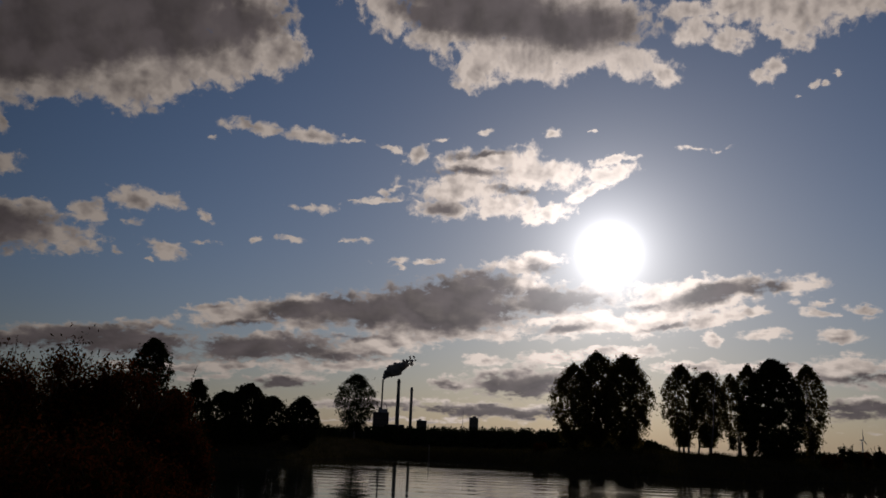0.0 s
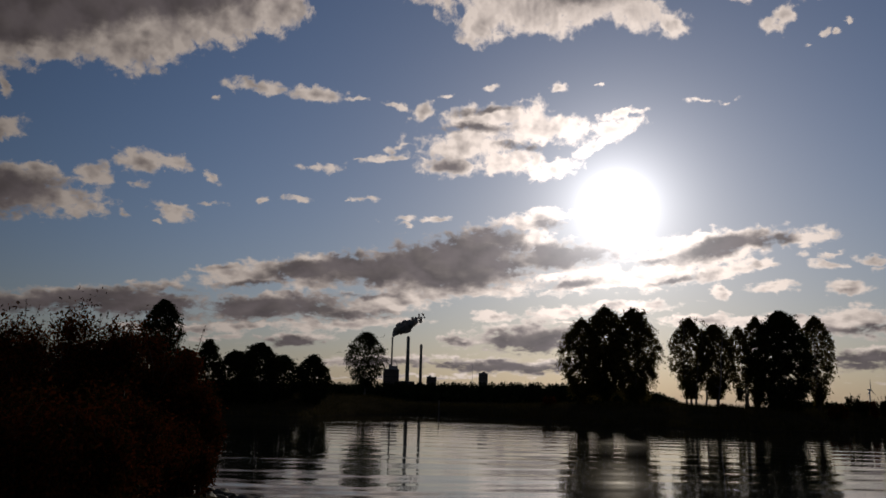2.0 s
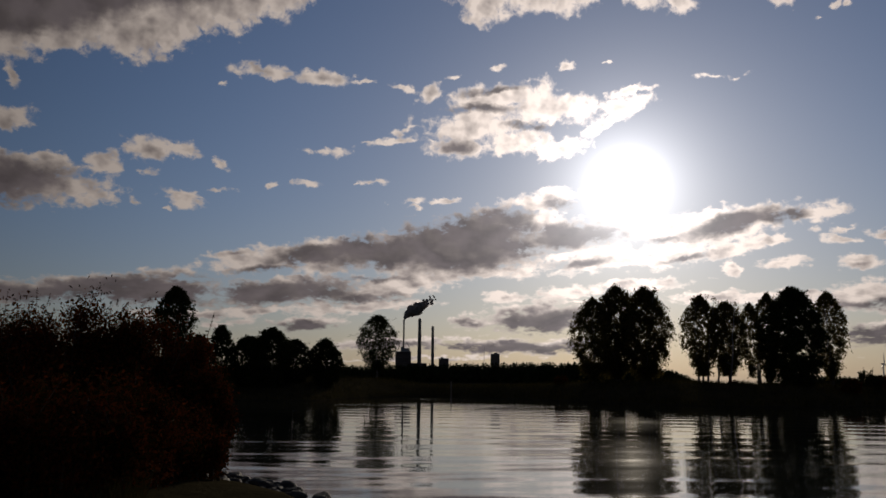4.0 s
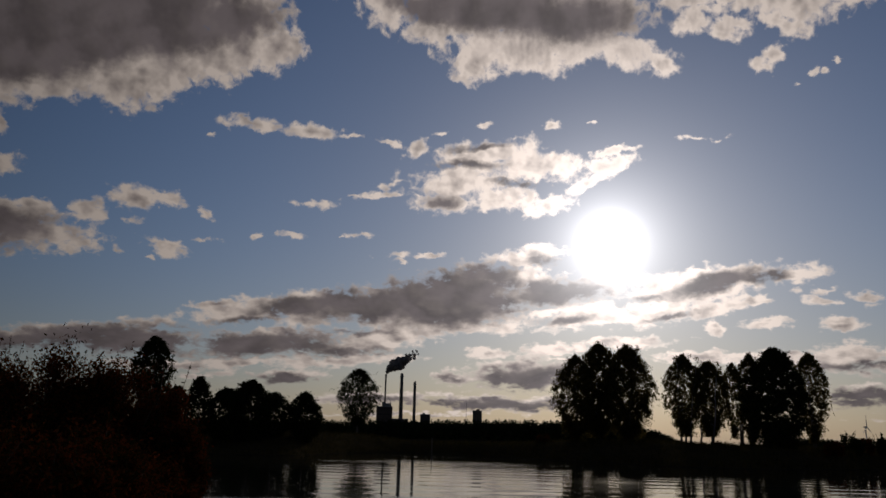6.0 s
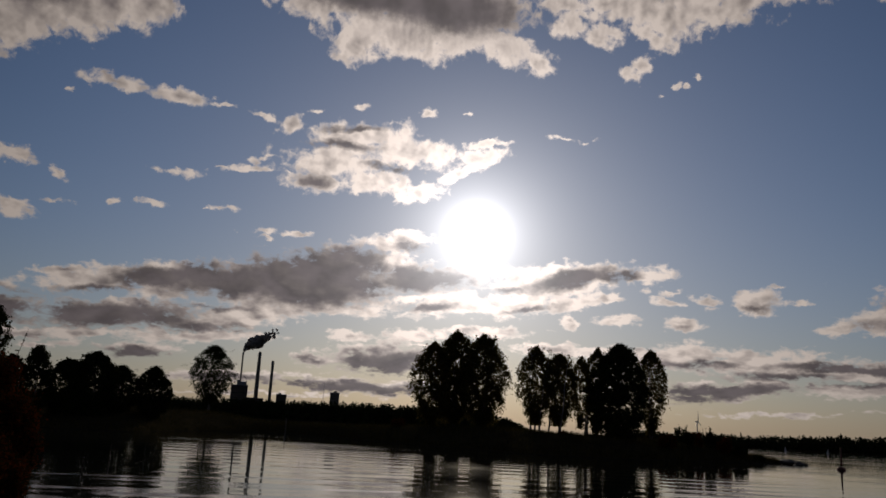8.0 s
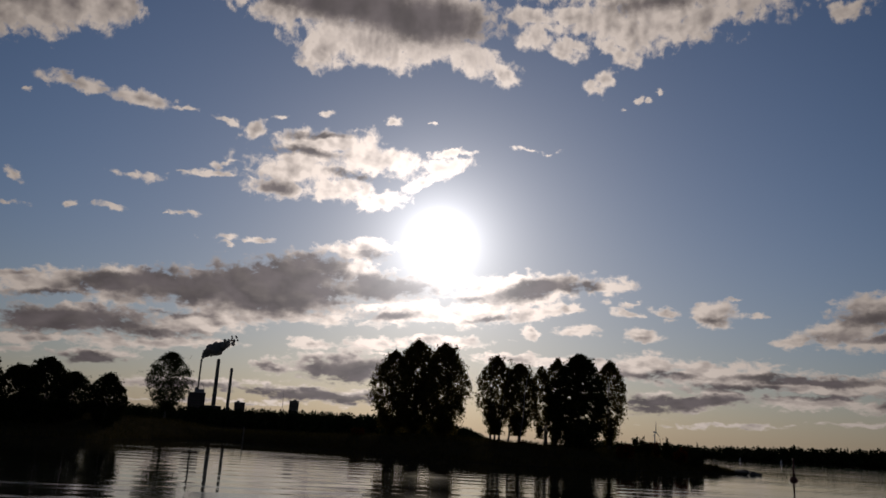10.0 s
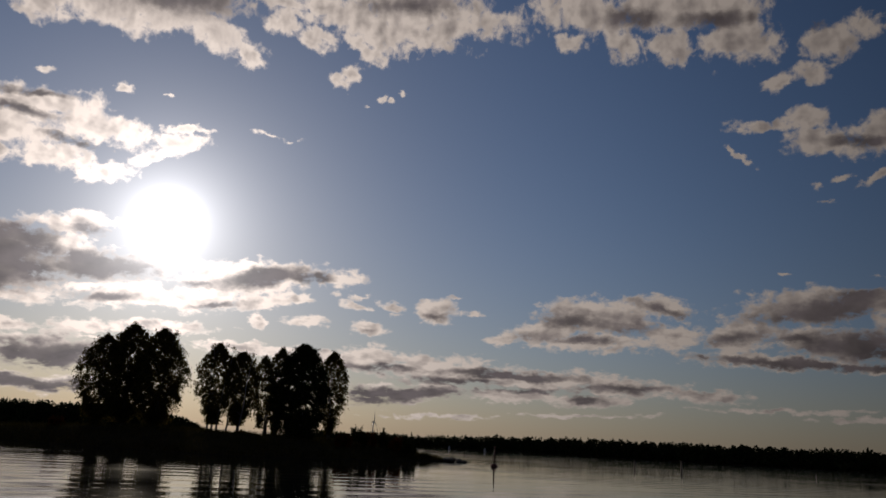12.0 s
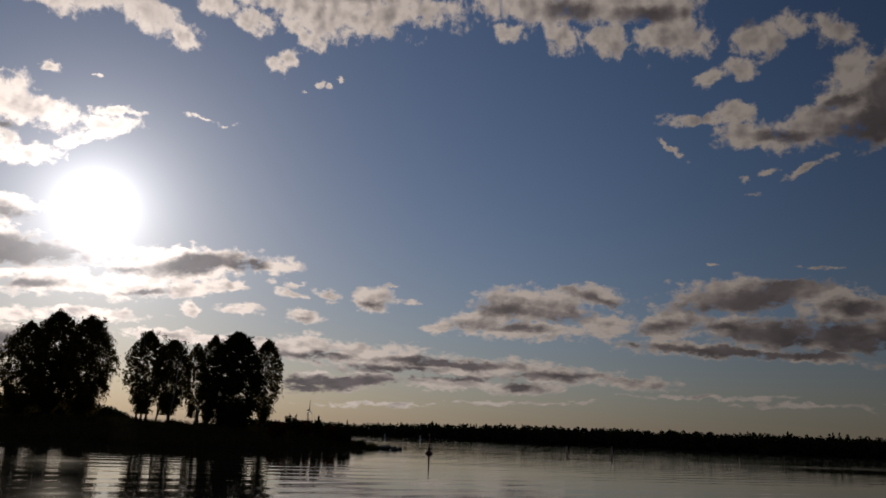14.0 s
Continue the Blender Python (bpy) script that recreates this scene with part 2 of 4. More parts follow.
heavy(57.6, 9.9, 3.38, 0.63, 9)
heavy(60.4, 7.6, 3.69, 0.69, -1)
heavy(64.2, 6.9, 2.50, 0.60, -5)
heavy(57.0, 6.3, 5.24, 0.22, -3)
heavy(68.3, 7.2, 3.18, 1.35, -2)
dim(40.9, 9.1, 2.42, 0.64, 6)
dim(45.1, 8.7, 2.37, 0.51, -4)
dim(47.1, 9.9, 1.88, 0.35, -12)
dim(42.0, 7.7, 2.39, 0.28, 1)
dim(52.0, 8.0, 1.88, 0.49, 10)
dim(63.6, 9.1, 1.92, 0.50, -2)
dim(55.7, 7.9, 2.51, 0.34, -0)
# high broken clouds on the right
puff(27.8, 29.9, 5.61, 1.55, 5)
puff(25.0, 28.1, 1.60, 0.84, -11)
puff(31.0, 29.0, 2.99, 0.97, 8)
puff(21.4, 29.5, 2.47, 0.67, -9)
puff(26.7, 32.6, 9.74, 2.13, 6)
puff(41.6, 30.1, 4.33, 1.48, -9)
puff(40.7, 28.4, 1.23, 0.75, -0)
puff(44.7, 27.9, 1.40, 1.15, -28)
puff(47.9, 27.4, 1.61, 1.19, -3)
puff(52.7, 27.5, 3.08, 1.47, -1)
puff(49.0, 30.0, 6.38, 1.38, -4)
puff(57.3, 25.0, 1.46, 0.80, -6)
puff(58.9, 27.0, 2.17, 1.15, 2)
puff(55.3, 24.7, 1.26, 0.49, 14)
puff(60.8, 27.4, 1.22, 0.80, -9)
puff(55.3, 32.0, 12.23, 1.90, -7)
dim(28.2, 30.3, 3.96, 0.73, 5)
dim(51.1, 29.1, 2.50, 0.51, -5)
dim(44.7, 29.7, 2.61, 0.66, -2)
dim(57.1, 28.1, 1.95, 0.50, -7)
dim(55.3, 32.0, 10.60, 1.38, -7)
dim(26.7, 32.6, 7.97, 1.42, 6)
wisp(63.7, 26.6, 1.59, 1.03, -10)
wisp(18.4, 28.3, 1.50, 1.19, -38)
wisp(20.8, 27.3, 1.80, 0.62, -19)
wisp(19.4, 28.8, 1.61, 0.52, -9)
# torn cloud on the right
puff(54.4, 22.0, 2.41, 0.49, -4)
puff(57.1, 22.3, 1.25, 0.74, -6)
puff(57.8, 20.7, 2.91, 0.92, -10)
puff(61.8, 20.8, 3.43, 1.37, 3)
puff(65.4, 22.1, 2.90, 2.32, 12)
puff(65.8, 20.0, 2.88, 1.15, -8)
puff(64.2, 24.1, 1.61, 1.00, 27)
puff(69.2, 22.2, 4.05, 3.67, -11)
heavy(65.4, 20.5, 2.46, 0.88, 8)
heavy(68.6, 22.3, 2.81, 2.37, 0)
wisp(52.6, 20.2, 1.38, 0.23, -37)
wisp(57.3, 17.8, 0.74, 0.45, -4)
wisp(58.9, 18.2, 0.94, 0.30, 16)
wisp(57.9, 16.7, 0.55, 0.19, -4)
wisp(61.3, 18.2, 1.39, 0.26, 21)
wisp(62.9, 18.7, 0.55, 0.36, -6)
dim(64.0, 22.2, 1.35, 0.43, 18)
dim(60.0, 20.5, 2.17, 0.36, -6)


# layers lie flatter toward the horizon
drop = wmath("ADD", wmath("MULTIPLY", wmath("LOGARITHM", wmath("ADD", wmath("MAXIMUM", elevation, -2.0), 3.5), 2.718), 13.0), wmath("MULTIPLY", elevation, 0.5))
layer = node(wt, "ShaderNodeCombineXYZ", azimuth, drop, 0.0).outputs[0]
billow = wnoise(layer, 0.36, 9, 0.6).outputs["Fac"]


def puffs(vector):
    """Rounded cauliflower heads, 1 in their middles."""
    v = node(wt, "ShaderNodeTexVoronoi", vector)
    v.feature, v.normalize = "SMOOTH_F1", True
    v.inputs["Scale"].default_value, v.inputs["Detail"].default_value, v.inputs["Roughness"].default_value = 0.5, 2.0, 0.45
    v.inputs["Smoothness"].default_value = 0.5
    return wmath("SUBTRACT", 1.0, v.outputs["Distance"])


ruffled = node(wt, "ShaderNodeVectorMath", node(wt, "ShaderNodeVectorMath", wnoise(layer, 0.7, 3, 0.5).outputs["Color"], (0.5, 0.5, 0.5), operation="SUBTRACT").outputs[0], (1.5, 1.5, 0), layer, operation="MULTIPLY_ADD").outputs[0]
toward_sun = node(wt, "ShaderNodeVectorMath", (SUN_AZ, 13.0 * math.log(SUN_EL + 3.5) + 0.5 * SUN_EL, 0), layer, operation="SUBTRACT").outputs[0]
step = node(wt, "ShaderNodeVectorMath", node(wt, "ShaderNodeVectorMath", toward_sun, operation="NORMALIZE").outputs[0], (0.5, 0.5, 0), operation="MULTIPLY").outputs[0]
step = node(wt, "ShaderNodeVectorMath", step, (0, 0.45, 0), operation="ADD").outputs[0]
fray = wnoise(layer, 1.2, 4, 0.56, (1, 1, 1), 0.3).outputs["Fac"]
heads = puffs(ruffled)
heads_lit = puffs(node(wt, "ShaderNodeVectorMath", ruffled, step, operation="ADD").outputs[0])
soft = wnoise(layer, 0.42, 3, 0.5).outputs["Fac"]
soft_lit = wnoise(node(wt, "ShaderNodeVectorMath", layer, step, operation="ADD").outputs[0], 0.42, 3, 0.5).outputs["Fac"]
relief = wmath("ADD", wmath("MULTIPLY", wmath("SUBTRACT", heads, heads_lit), -0.9), wmath("MULTIPLY", wmath("SUBTRACT", soft, soft_lit), -2.2))

# the sky behind and above goes on with the same broken cover
aside = wmath("ABSOLUTE", wmath("SUBTRACT", azimuth, 14.0))
beyond = wmath("MAXIMUM", wramp(aside, 54, 66), wramp(elevation, 36, 44))
wide = wnoise(place, 2.2, 6, 0.55, (1, 1, 2.5)).outputs["Fac"]
open_cover = wmath("ADD", wmath("MULTIPLY", wmath("SUBTRACT", wide, 0.56), 4.0), wmath("MULTIPLY", wmath("SUBTRACT", beyond, 1.0), 6.0))
within = wmath("MULTIPLY", near_cover[-1], -1.0)
field = wmath("MAXIMUM", within, open_cover)
bulge = wmath("ADD", field, wmath("ADD", wmath("MULTIPLY", wmath("SUBTRACT", billow, 0.5), 2.1), wmath("MULTIPLY", wmath("SUBTRACT", heads, 0.62), 0.6)))
density = wmath("ADD", bulge, wmath("MULTIPLY", wmath("SUBTRACT", fray, 0.5), 1.7))
above_ground = wramp(elevation, -0.5, 0.8)
alpha = wmath("MULTIPLY", wramp(density, -0.12, 0.5), above_ground)
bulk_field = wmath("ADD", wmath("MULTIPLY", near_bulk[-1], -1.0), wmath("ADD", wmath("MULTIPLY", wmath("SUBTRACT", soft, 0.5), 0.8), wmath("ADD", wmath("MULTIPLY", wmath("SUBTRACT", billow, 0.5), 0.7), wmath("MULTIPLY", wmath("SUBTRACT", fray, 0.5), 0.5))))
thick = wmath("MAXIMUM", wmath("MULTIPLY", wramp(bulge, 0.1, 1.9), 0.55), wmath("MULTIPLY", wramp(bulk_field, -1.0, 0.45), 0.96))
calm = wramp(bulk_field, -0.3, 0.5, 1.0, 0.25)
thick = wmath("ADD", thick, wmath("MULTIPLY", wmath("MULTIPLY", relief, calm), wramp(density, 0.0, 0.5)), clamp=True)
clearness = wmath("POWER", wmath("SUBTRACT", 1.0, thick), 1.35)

# angle from the sun
sun_way = toward(SUN_AZ, SUN_EL)
cosine = node(wt, "ShaderNodeVectorMath", place, tuple(sun_way), operation="DOT_PRODUCT").outputs["Value"]
apart = wmath("MULTIPLY", wmath("ARCCOSINE", wmath("MINIMUM", cosine, 1.0)), 57.2958)

sky_node = node(wt, "ShaderNodeTexSky")
sky_node.sky_type, sky_node.sun_disc = "NISHITA", False
sky_node.sun_elevation, sky_node.sun_rotation = radians(SUN_EL), radians(SUN_AZ)
sky_node.altitude, sky_node.air_density, sky_node.dust_density, sky_node.ozone_density = 50.0, 1.0, 0.35, 1.9
sky = sky_node.outputs[0]
clear = node(wt, "ShaderNodeVectorMath", sky, (0.87 * SKY, 0.935 * SKY, 1.16 * SKY), operation="MULTIPLY").outputs[0]

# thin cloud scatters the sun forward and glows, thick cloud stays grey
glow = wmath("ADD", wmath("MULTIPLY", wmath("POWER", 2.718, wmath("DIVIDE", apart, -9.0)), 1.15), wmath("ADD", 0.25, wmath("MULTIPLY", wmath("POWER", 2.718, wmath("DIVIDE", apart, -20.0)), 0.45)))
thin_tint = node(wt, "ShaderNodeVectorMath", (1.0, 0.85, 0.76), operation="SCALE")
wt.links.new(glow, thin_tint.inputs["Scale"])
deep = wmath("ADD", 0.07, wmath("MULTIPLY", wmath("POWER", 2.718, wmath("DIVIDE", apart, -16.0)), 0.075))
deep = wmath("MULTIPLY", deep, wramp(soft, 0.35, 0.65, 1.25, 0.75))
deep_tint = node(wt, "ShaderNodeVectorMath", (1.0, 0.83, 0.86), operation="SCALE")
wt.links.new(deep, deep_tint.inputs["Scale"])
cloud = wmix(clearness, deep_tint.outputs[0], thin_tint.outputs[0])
# dusty haze low over the horizon
dust = wmath("ADD", 0.14, wmath("MULTIPLY", wmath("POWER", 2.718, wmath("DIVIDE", apart, -20.0)), 0.33))
dust_tint = node(wt, "ShaderNodeVectorMath", (1.0, 0.79, 0.6), operation="SCALE")
wt.links.new(dust, dust_tint.inputs["Scale"])
low = wmath("MULTIPLY", wmath("POWER", 2.718, wmath("DIVIDE", wmath("MAXIMUM", elevation, 0.0), -4.8)), 0.95)
clear_low = wmix(low, clear, dust_tint.outputs[0])
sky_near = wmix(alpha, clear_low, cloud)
side = node(wt, "ShaderNodeVectorMath", sky_near, operation="SCALE")
wt.links.new(wramp(apart, 22, 62, 1.04, 0.54), side.inputs["Scale"])
sky_all = side.outputs[0]

# the sun's aureole
core = wmath("MULTIPLY", wmath("POWER", 2.718, wmath("MULTIPLY", wmath("POWER", wmath("DIVIDE", apart, 1.3), 2.0), -1.0)), 3.5)
ring = wmath("MULTIPLY", wmath("POWER", 2.718, wmath("DIVIDE", apart, -2.2)), 1.9)
halo = wmath("ADD", ring, wmath("MULTIPLY", wmath("POWER", 2.718, wmath("DIVIDE", apart, -8.0)), 0.17))
aureole = node(wt, "ShaderNodeVectorMath", (0.97, 0.95, 0.96), operation="SCALE")
wt.links.new(wmath("ADD", core, halo), aureole.inputs["Scale"])
total = node(wt, "ShaderNodeVectorMath", sky_all, aureole.outputs[0], operation="ADD").outputs[0]
back = node(wt, "ShaderNodeBackground", total, 1.0)
node(wt, "ShaderNodeOutputWorld", back.outputs[0])

sun = new("sun", bpy.data.lights.new("sun", "SUN"))
sun.data.energy, sun.data.angle, sun.data.color = 1.4, radians(0.53), (1.0, 0.87, 0.7)
sun.matrix_world = look(toward(SUN_AZ, SUN_EL, 100), (0, 0, 0))


# ---- materials ----
def material(name):
    m = bpy.data.materials.new(name)
    m.use_nodes = True
    t = m.node_tree
    t.nodes.clear()
    return m, t


def plain(name, a, b, rough=0.8, scale=3.0, bump=0.2, metal=0.0, island=0.0, through_leaf=0.0, spec=0.3):
    """Two tones mixed by noise of two sizes, with fine relief; islands (leaves, blades) may differ; through_leaf: light that passes."""
    m, t = material(name)
    at = node(t, "ShaderNodeTexCoord").outputs["Object"]
    big = node(t, "ShaderNodeTexNoise", at, ("Scale", scale), ("Detail", 5.0), ("Roughness", 0.6)).outputs["Fac"]
    small = node(t, "ShaderNodeTexNoise", at, ("Scale", scale * 9), ("Detail", 4.0), ("Roughness", 0.7)).outputs["Fac"]
    fac = node(t, "ShaderNodeMath", node(t, "ShaderNodeMath", big, 0.6, operation="MULTIPLY").outputs[0], node(t, "ShaderNodeMath", small, 0.4, operation="MULTIPLY").outputs[0], operation="ADD").outputs[0]
    if island:
        isl = node(t, "ShaderNodeNewGeometry").outputs["Random Per Island"]
        off = node(t, "ShaderNodeMath", node(t, "ShaderNodeMath", isl, 0.5, operation="SUBTRACT").outputs[0], island, operation="MULTIPLY").outputs[0]
        fac = node(t, "ShaderNodeMath", fac, off, operation="ADD").outputs[0]
    ramp = node(t, "ShaderNodeMapRange", fac, 0.3, 0.7).outputs[0]
    mix = node(t, "ShaderNodeMix", data_type="RGBA")
    t.links.new(ramp, mix.inputs[0])
    mix.inputs[6].default_value, mix.inputs[7].default_value = (*a, 1), (*b, 1)
    shade = node(t, "ShaderNodeBsdfPrincipled", ("Base Color", mix.outputs[2]), ("Roughness", rough), ("Metallic", metal), ("Specular IOR Level", spec))
    if bump:
        t.links.new(node(t, "ShaderNodeBump", ("Strength", bump), ("Distance", 0.06 / scale), ("Height", small)).outputs[0], shade.inputs["Normal"])
    out = shade.outputs[0]
    if through_leaf:
        trans = node(t, "ShaderNodeBsdfTranslucent", mix.outputs[2]).outputs[0]
        out = node(t, "ShaderNodeMixShader", through_leaf, out, trans).outputs[0]
    node(t, "ShaderNodeOutputMaterial", out)
    return m


BIRCH_LEAF = plain("birch_leaf", (0.045, 0.045, 0.012), (0.12, 0.085, 0.025), 0.7, 0.5, 0, island=0.6, through_leaf=0.4, spec=0.0)
DARK_LEAF = plain("dark_leaf", (0.02, 0.026, 0.01), (0.042, 0.042, 0.016), 0.7, 0.5, 0, island=0.5, through_leaf=0.06, spec=0.0)
WILLOW_LEAF = plain("willow_leaf", (0.025, 0.02, 0.007), (0.13, 0.032, 0.009), 0.7, 0.9, 0, island=0.7, through_leaf=0.14, spec=0.0)
NEEDLE = plain("forest_leaf", (0.018, 0.026, 0.012), (0.04, 0.045, 0.02), 0.9, 0.05, 0, island=0.5, spec=0.0)
BARK = plain("bark", (0.06, 0.05, 0.045), (0.22, 0.2, 0.18), 0.85, 1.2, 0.5)
TWIG = plain("twig_bark", (0.05, 0.035, 0.025), (0.11, 0.075, 0.05), 0.8, 4, 0.3)
GRASS = plain("dry_grass", (0.03, 0.03, 0.01), (0.075, 0.058, 0.02), 0.8, 0.25, 0, island=0.5, through_leaf=0.12, spec=0.0)
SOIL = plain("bank_soil", (0.022, 0.02, 0.012), (0.055, 0.045, 0.025), 0.95, 0.35, 0.6, spec=0.0)
STONE = plain("shore_stone", (0.03, 0.029, 0.027), (0.085, 0.08, 0.075), 0.7, 1.5, 0.5, spec=0.15)
CONCRETE = plain("stack_concrete", (0.09, 0.085, 0.08), (0.17, 0.16, 0.15), 0.85, 0.04, 0.2)
BRICKWORK = plain("plant_cladding", (0.05, 0.042, 0.04), (0.1, 0.085, 0.08), 0.8, 0.05, 0.2)
STEEL = plain("painted_steel", (0.18, 0.18, 0.19), (0.3, 0.3, 0.31), 0.5, 0.2, 0.1, metal=0.3)
WHITE = plain("white_paint", (0.7, 0.7, 0.7), (0.82, 0.82, 0.8), 0.5, 0.3, 0.05)
GLASS_DARK = plain("window_glass", (0.02, 0.025, 0.03), (0.05, 0.055, 0.06), 0.1, 0.3, 0, spec=0.5)
TIMBER = plain("weathered_timber", (0.07, 0.055, 0.045), (0.17, 0.14, 0.11), 0.85, 3, 0.4)
RED_PAINT = plain("faded_red_paint", (0.05, 0.016, 0.014), (0.09, 0.03, 0.022), 0.6, 3, 0.1)
SOOT = plain("smoke_soot", (0.35, 0.33, 0.34), (0.6, 0.58, 0.58), 1.0, 0.06, 0, through_leaf=0.6, spec=0.0)

# water: a clear dark body with a mirror skin, long wake ripples and fine chop
WATER, t = material("bay_water")
at = node(t, "ShaderNodeTexCoord").outputs["Object"]
bent = node(t, "ShaderNodeTexNoise", at, ("Scale", 0.035), ("Detail", 2.0)).outputs["Color"]
bent = node(t, "ShaderNodeVectorMath", bent, (9, 5, 0), operation="MULTIPLY").outputs[0]
at2 = node(t, "ShaderNodeVectorMath", at, bent, operation="ADD").outputs[0]
wave = node(t, "ShaderNodeTexWave", node(t, "ShaderNodeMapping", at2, None, (0, 0, radians(8))).outputs[0], ("Scale", 0.085), ("Distortion", 2.8), ("Detail", 2.5), ("Detail Scale", 0.8))
wave.wave_type, wave.bands_direction, wave.wave_profile = "BANDS", "Y", "SIN"
cross = node(t, "ShaderNodeTexWave", node(t, "ShaderNodeMapping", at2, None, (0, 0, radians(-7))).outputs[0], ("Scale", 0.23), ("Distortion", 3.0), ("Detail", 2.0), ("Detail Scale", 1.0))
cross.wave_type, cross.bands_direction, cross.wave_profile = "BANDS", "Y", "SIN"
swell = node(t, "ShaderNodeMath", cross.outputs["Fac"], 0.3, wave.outputs["Fac"], operation="MULTIPLY_ADD").outputs[0]
chop = node(t, "ShaderNodeTexNoise", node(t, "ShaderNodeMapping", at, None, None, (0.7, 2.0, 1)).outputs[0], ("Scale", 1.1), ("Detail", 4.0), ("Roughness", 0.55)).outputs["Fac"]
patch = node(t, "ShaderNodeMapRange", node(t, "ShaderNodeTexNoise", node(t, "ShaderNodeMapping", at, None, None, (0.02, 0.06, 1)).outputs[0], ("Scale", 1.0), ("Detail", 3.0)).outputs["Fac"], 0.38, 0.62, 0.25, 1.0).outputs[0]
high = node(t, "ShaderNodeMath", node(t, "ShaderNodeMath", swell, 0.014, operation="MULTIPLY").outputs[0], node(t, "ShaderNodeMath", chop, 0.0035, operation="MULTIPLY").outputs[0], operation="ADD").outputs[0]
ruffle = node(t, "ShaderNodeTexNoise", node(t, "ShaderNodeMapping", at, None, None, (0.6, 1.6, 1)).outputs[0], ("Scale", 6.0), ("Detail", 3.0)).outputs["Fac"]
high = node(t, "ShaderNodeMath", high, node(t, "ShaderNodeMath", ruffle, 0.0012, operation="MULTIPLY").outputs[0], operation="ADD").outputs[0]
high = node(t, "ShaderNodeMath", high, patch, operation="MULTIPLY").outputs[0]
skin = node(t, "ShaderNodeBump", ("Strength", 1.0), ("Distance", 1.0), ("Height", high)).outputs[0]
body = node(t, "ShaderNodeBsdfPrincipled", ("Base Color", (0.012, 0.014, 0.013, 1)), ("Roughness", node(t, "ShaderNodeMapRange", patch, 0.25, 1.0, 0.02, 0.06).outputs[0]), ("IOR", 1.33), ("Normal", skin))
node(t, "ShaderNodeOutputMaterial", body.outputs[0])


# ---- building helpers ----
def mesh_of(name, verts, faces, mat, smooth=False):
    me = bpy.data.meshes.new(name)
    me.from_pydata([tuple(v) for v in verts], [], [tuple(f) for f in faces])
    me.materials.append(mat)
    if smooth:
        me.polygons.foreach_set("use_smooth", [True] * len(me.polygons))
    me.update()
    return me


def from_bm(name, bm, mat, smooth=False):
    me = bpy.data.meshes.new(name)
    bm.to_mesh(me)
    bm.free()
    me.materials.append(mat)
    if smooth:
        me.polygons.foreach_set("use_smooth", [True] * len(me.polygons))
    return me


def part(name, data, parent, label=""):
    ob = new(name, data)
    ob.parent = parent
    if label:
        tagged(ob, label)
    return ob


def base(name, x, y, z, label, category, group="", turn=0.0, kind=""):
    ob = new(name)
    ob.matrix_world = pose(x, y, z, 0, 0, turn)
    ob.empty_display_size = 0.3
    return tagged(ob, label, category, group, kind)


def spot(az, far):
    return far * math.sin(radians(az)), far * math.cos(radians(az))


def rise(el, far):
    """Height over the water of what is seen at that elevation and distance from the eye on the bank."""
    return EYE + far * math.tan(radians(el))


def tube(points, radii, sides=6):
    """A tapered tube along points: vertices and faces."""
    pts = [Vector(p) for p in points]
    verts, faces = [], []
    for i, p in enumerate(pts):
        d = (pts[min(i + 1, len(pts) - 1)] - pts[max(i - 1, 0)]).normalized()
        side = d.cross(Vector((0.3, 1, 0.1))).normalized()
        up = d.cross(side)
        for k in range(sides):
            a = 2 * math.pi * k / sides
            verts.append(p + (side * math.cos(a) + up * math.sin(a)) * radii[i])
    for i in range(len(pts) - 1):
        for k in range(sides):
            a, b = i * sides + k, i * sides + (k + 1) % sides
            faces.append((a, b, b + sides, a + sides))
    faces.append(tuple(range(sides))[::-1])
    faces.append(tuple(range(len(verts) - sides, len(verts))))
    return verts, faces


def join(pieces):
    verts, faces = [], []
    for v, f in pieces:
        n = len(verts)
        verts.extend(v)
        faces.extend(tuple(i + n for i in q) for q in f)
    return verts, faces


def leaves(centres, sizes, rng, droop=0.0, slim=0.6):
    """One bent-free leaf (a slim quad) at each centre, turned at random; droop turns it downward."""
    n = len(centres)
    d = rng.normal(size=(n, 3))
    d[:, 2] -= droop
    d /= np.linalg.norm(d, axis=1)[:, None]
    s = np.cross(d, rng.normal(size=(n, 3)))
    s /= np.linalg.norm(s, axis=1)[:, None] + 1e-9
    h, w = sizes[:, None] * 0.5, sizes[:, None] * 0.5 * slim
    v = np.stack([centres - d * h, centres + s * w, centres + d * h, centres - s * w], axis=1).reshape(-1, 3)
    me_faces = np.arange(4 * n).reshape(n, 4)
    return v, me_faces


def leaf_mesh(name, v, f, mat):
    me = bpy.data.meshes.new(name)
    n = len(f)
    me.vertices.add(len(v))
    me.vertices.foreach_set("co", np.asarray(v, dtype=np.float32).ravel())
    me.loops.add(4 * n)
    me.loops.foreach_set("vertex_index", np.asarray(f, dtype=np.int32).ravel())
    me.polygons.add(n)
    me.polygons.foreach_set("loop_start", np.arange(0, 4 * n, 4, dtype=np.int32))
    me.materials.append(mat)
    me.update(calc_edges=True)
    return me


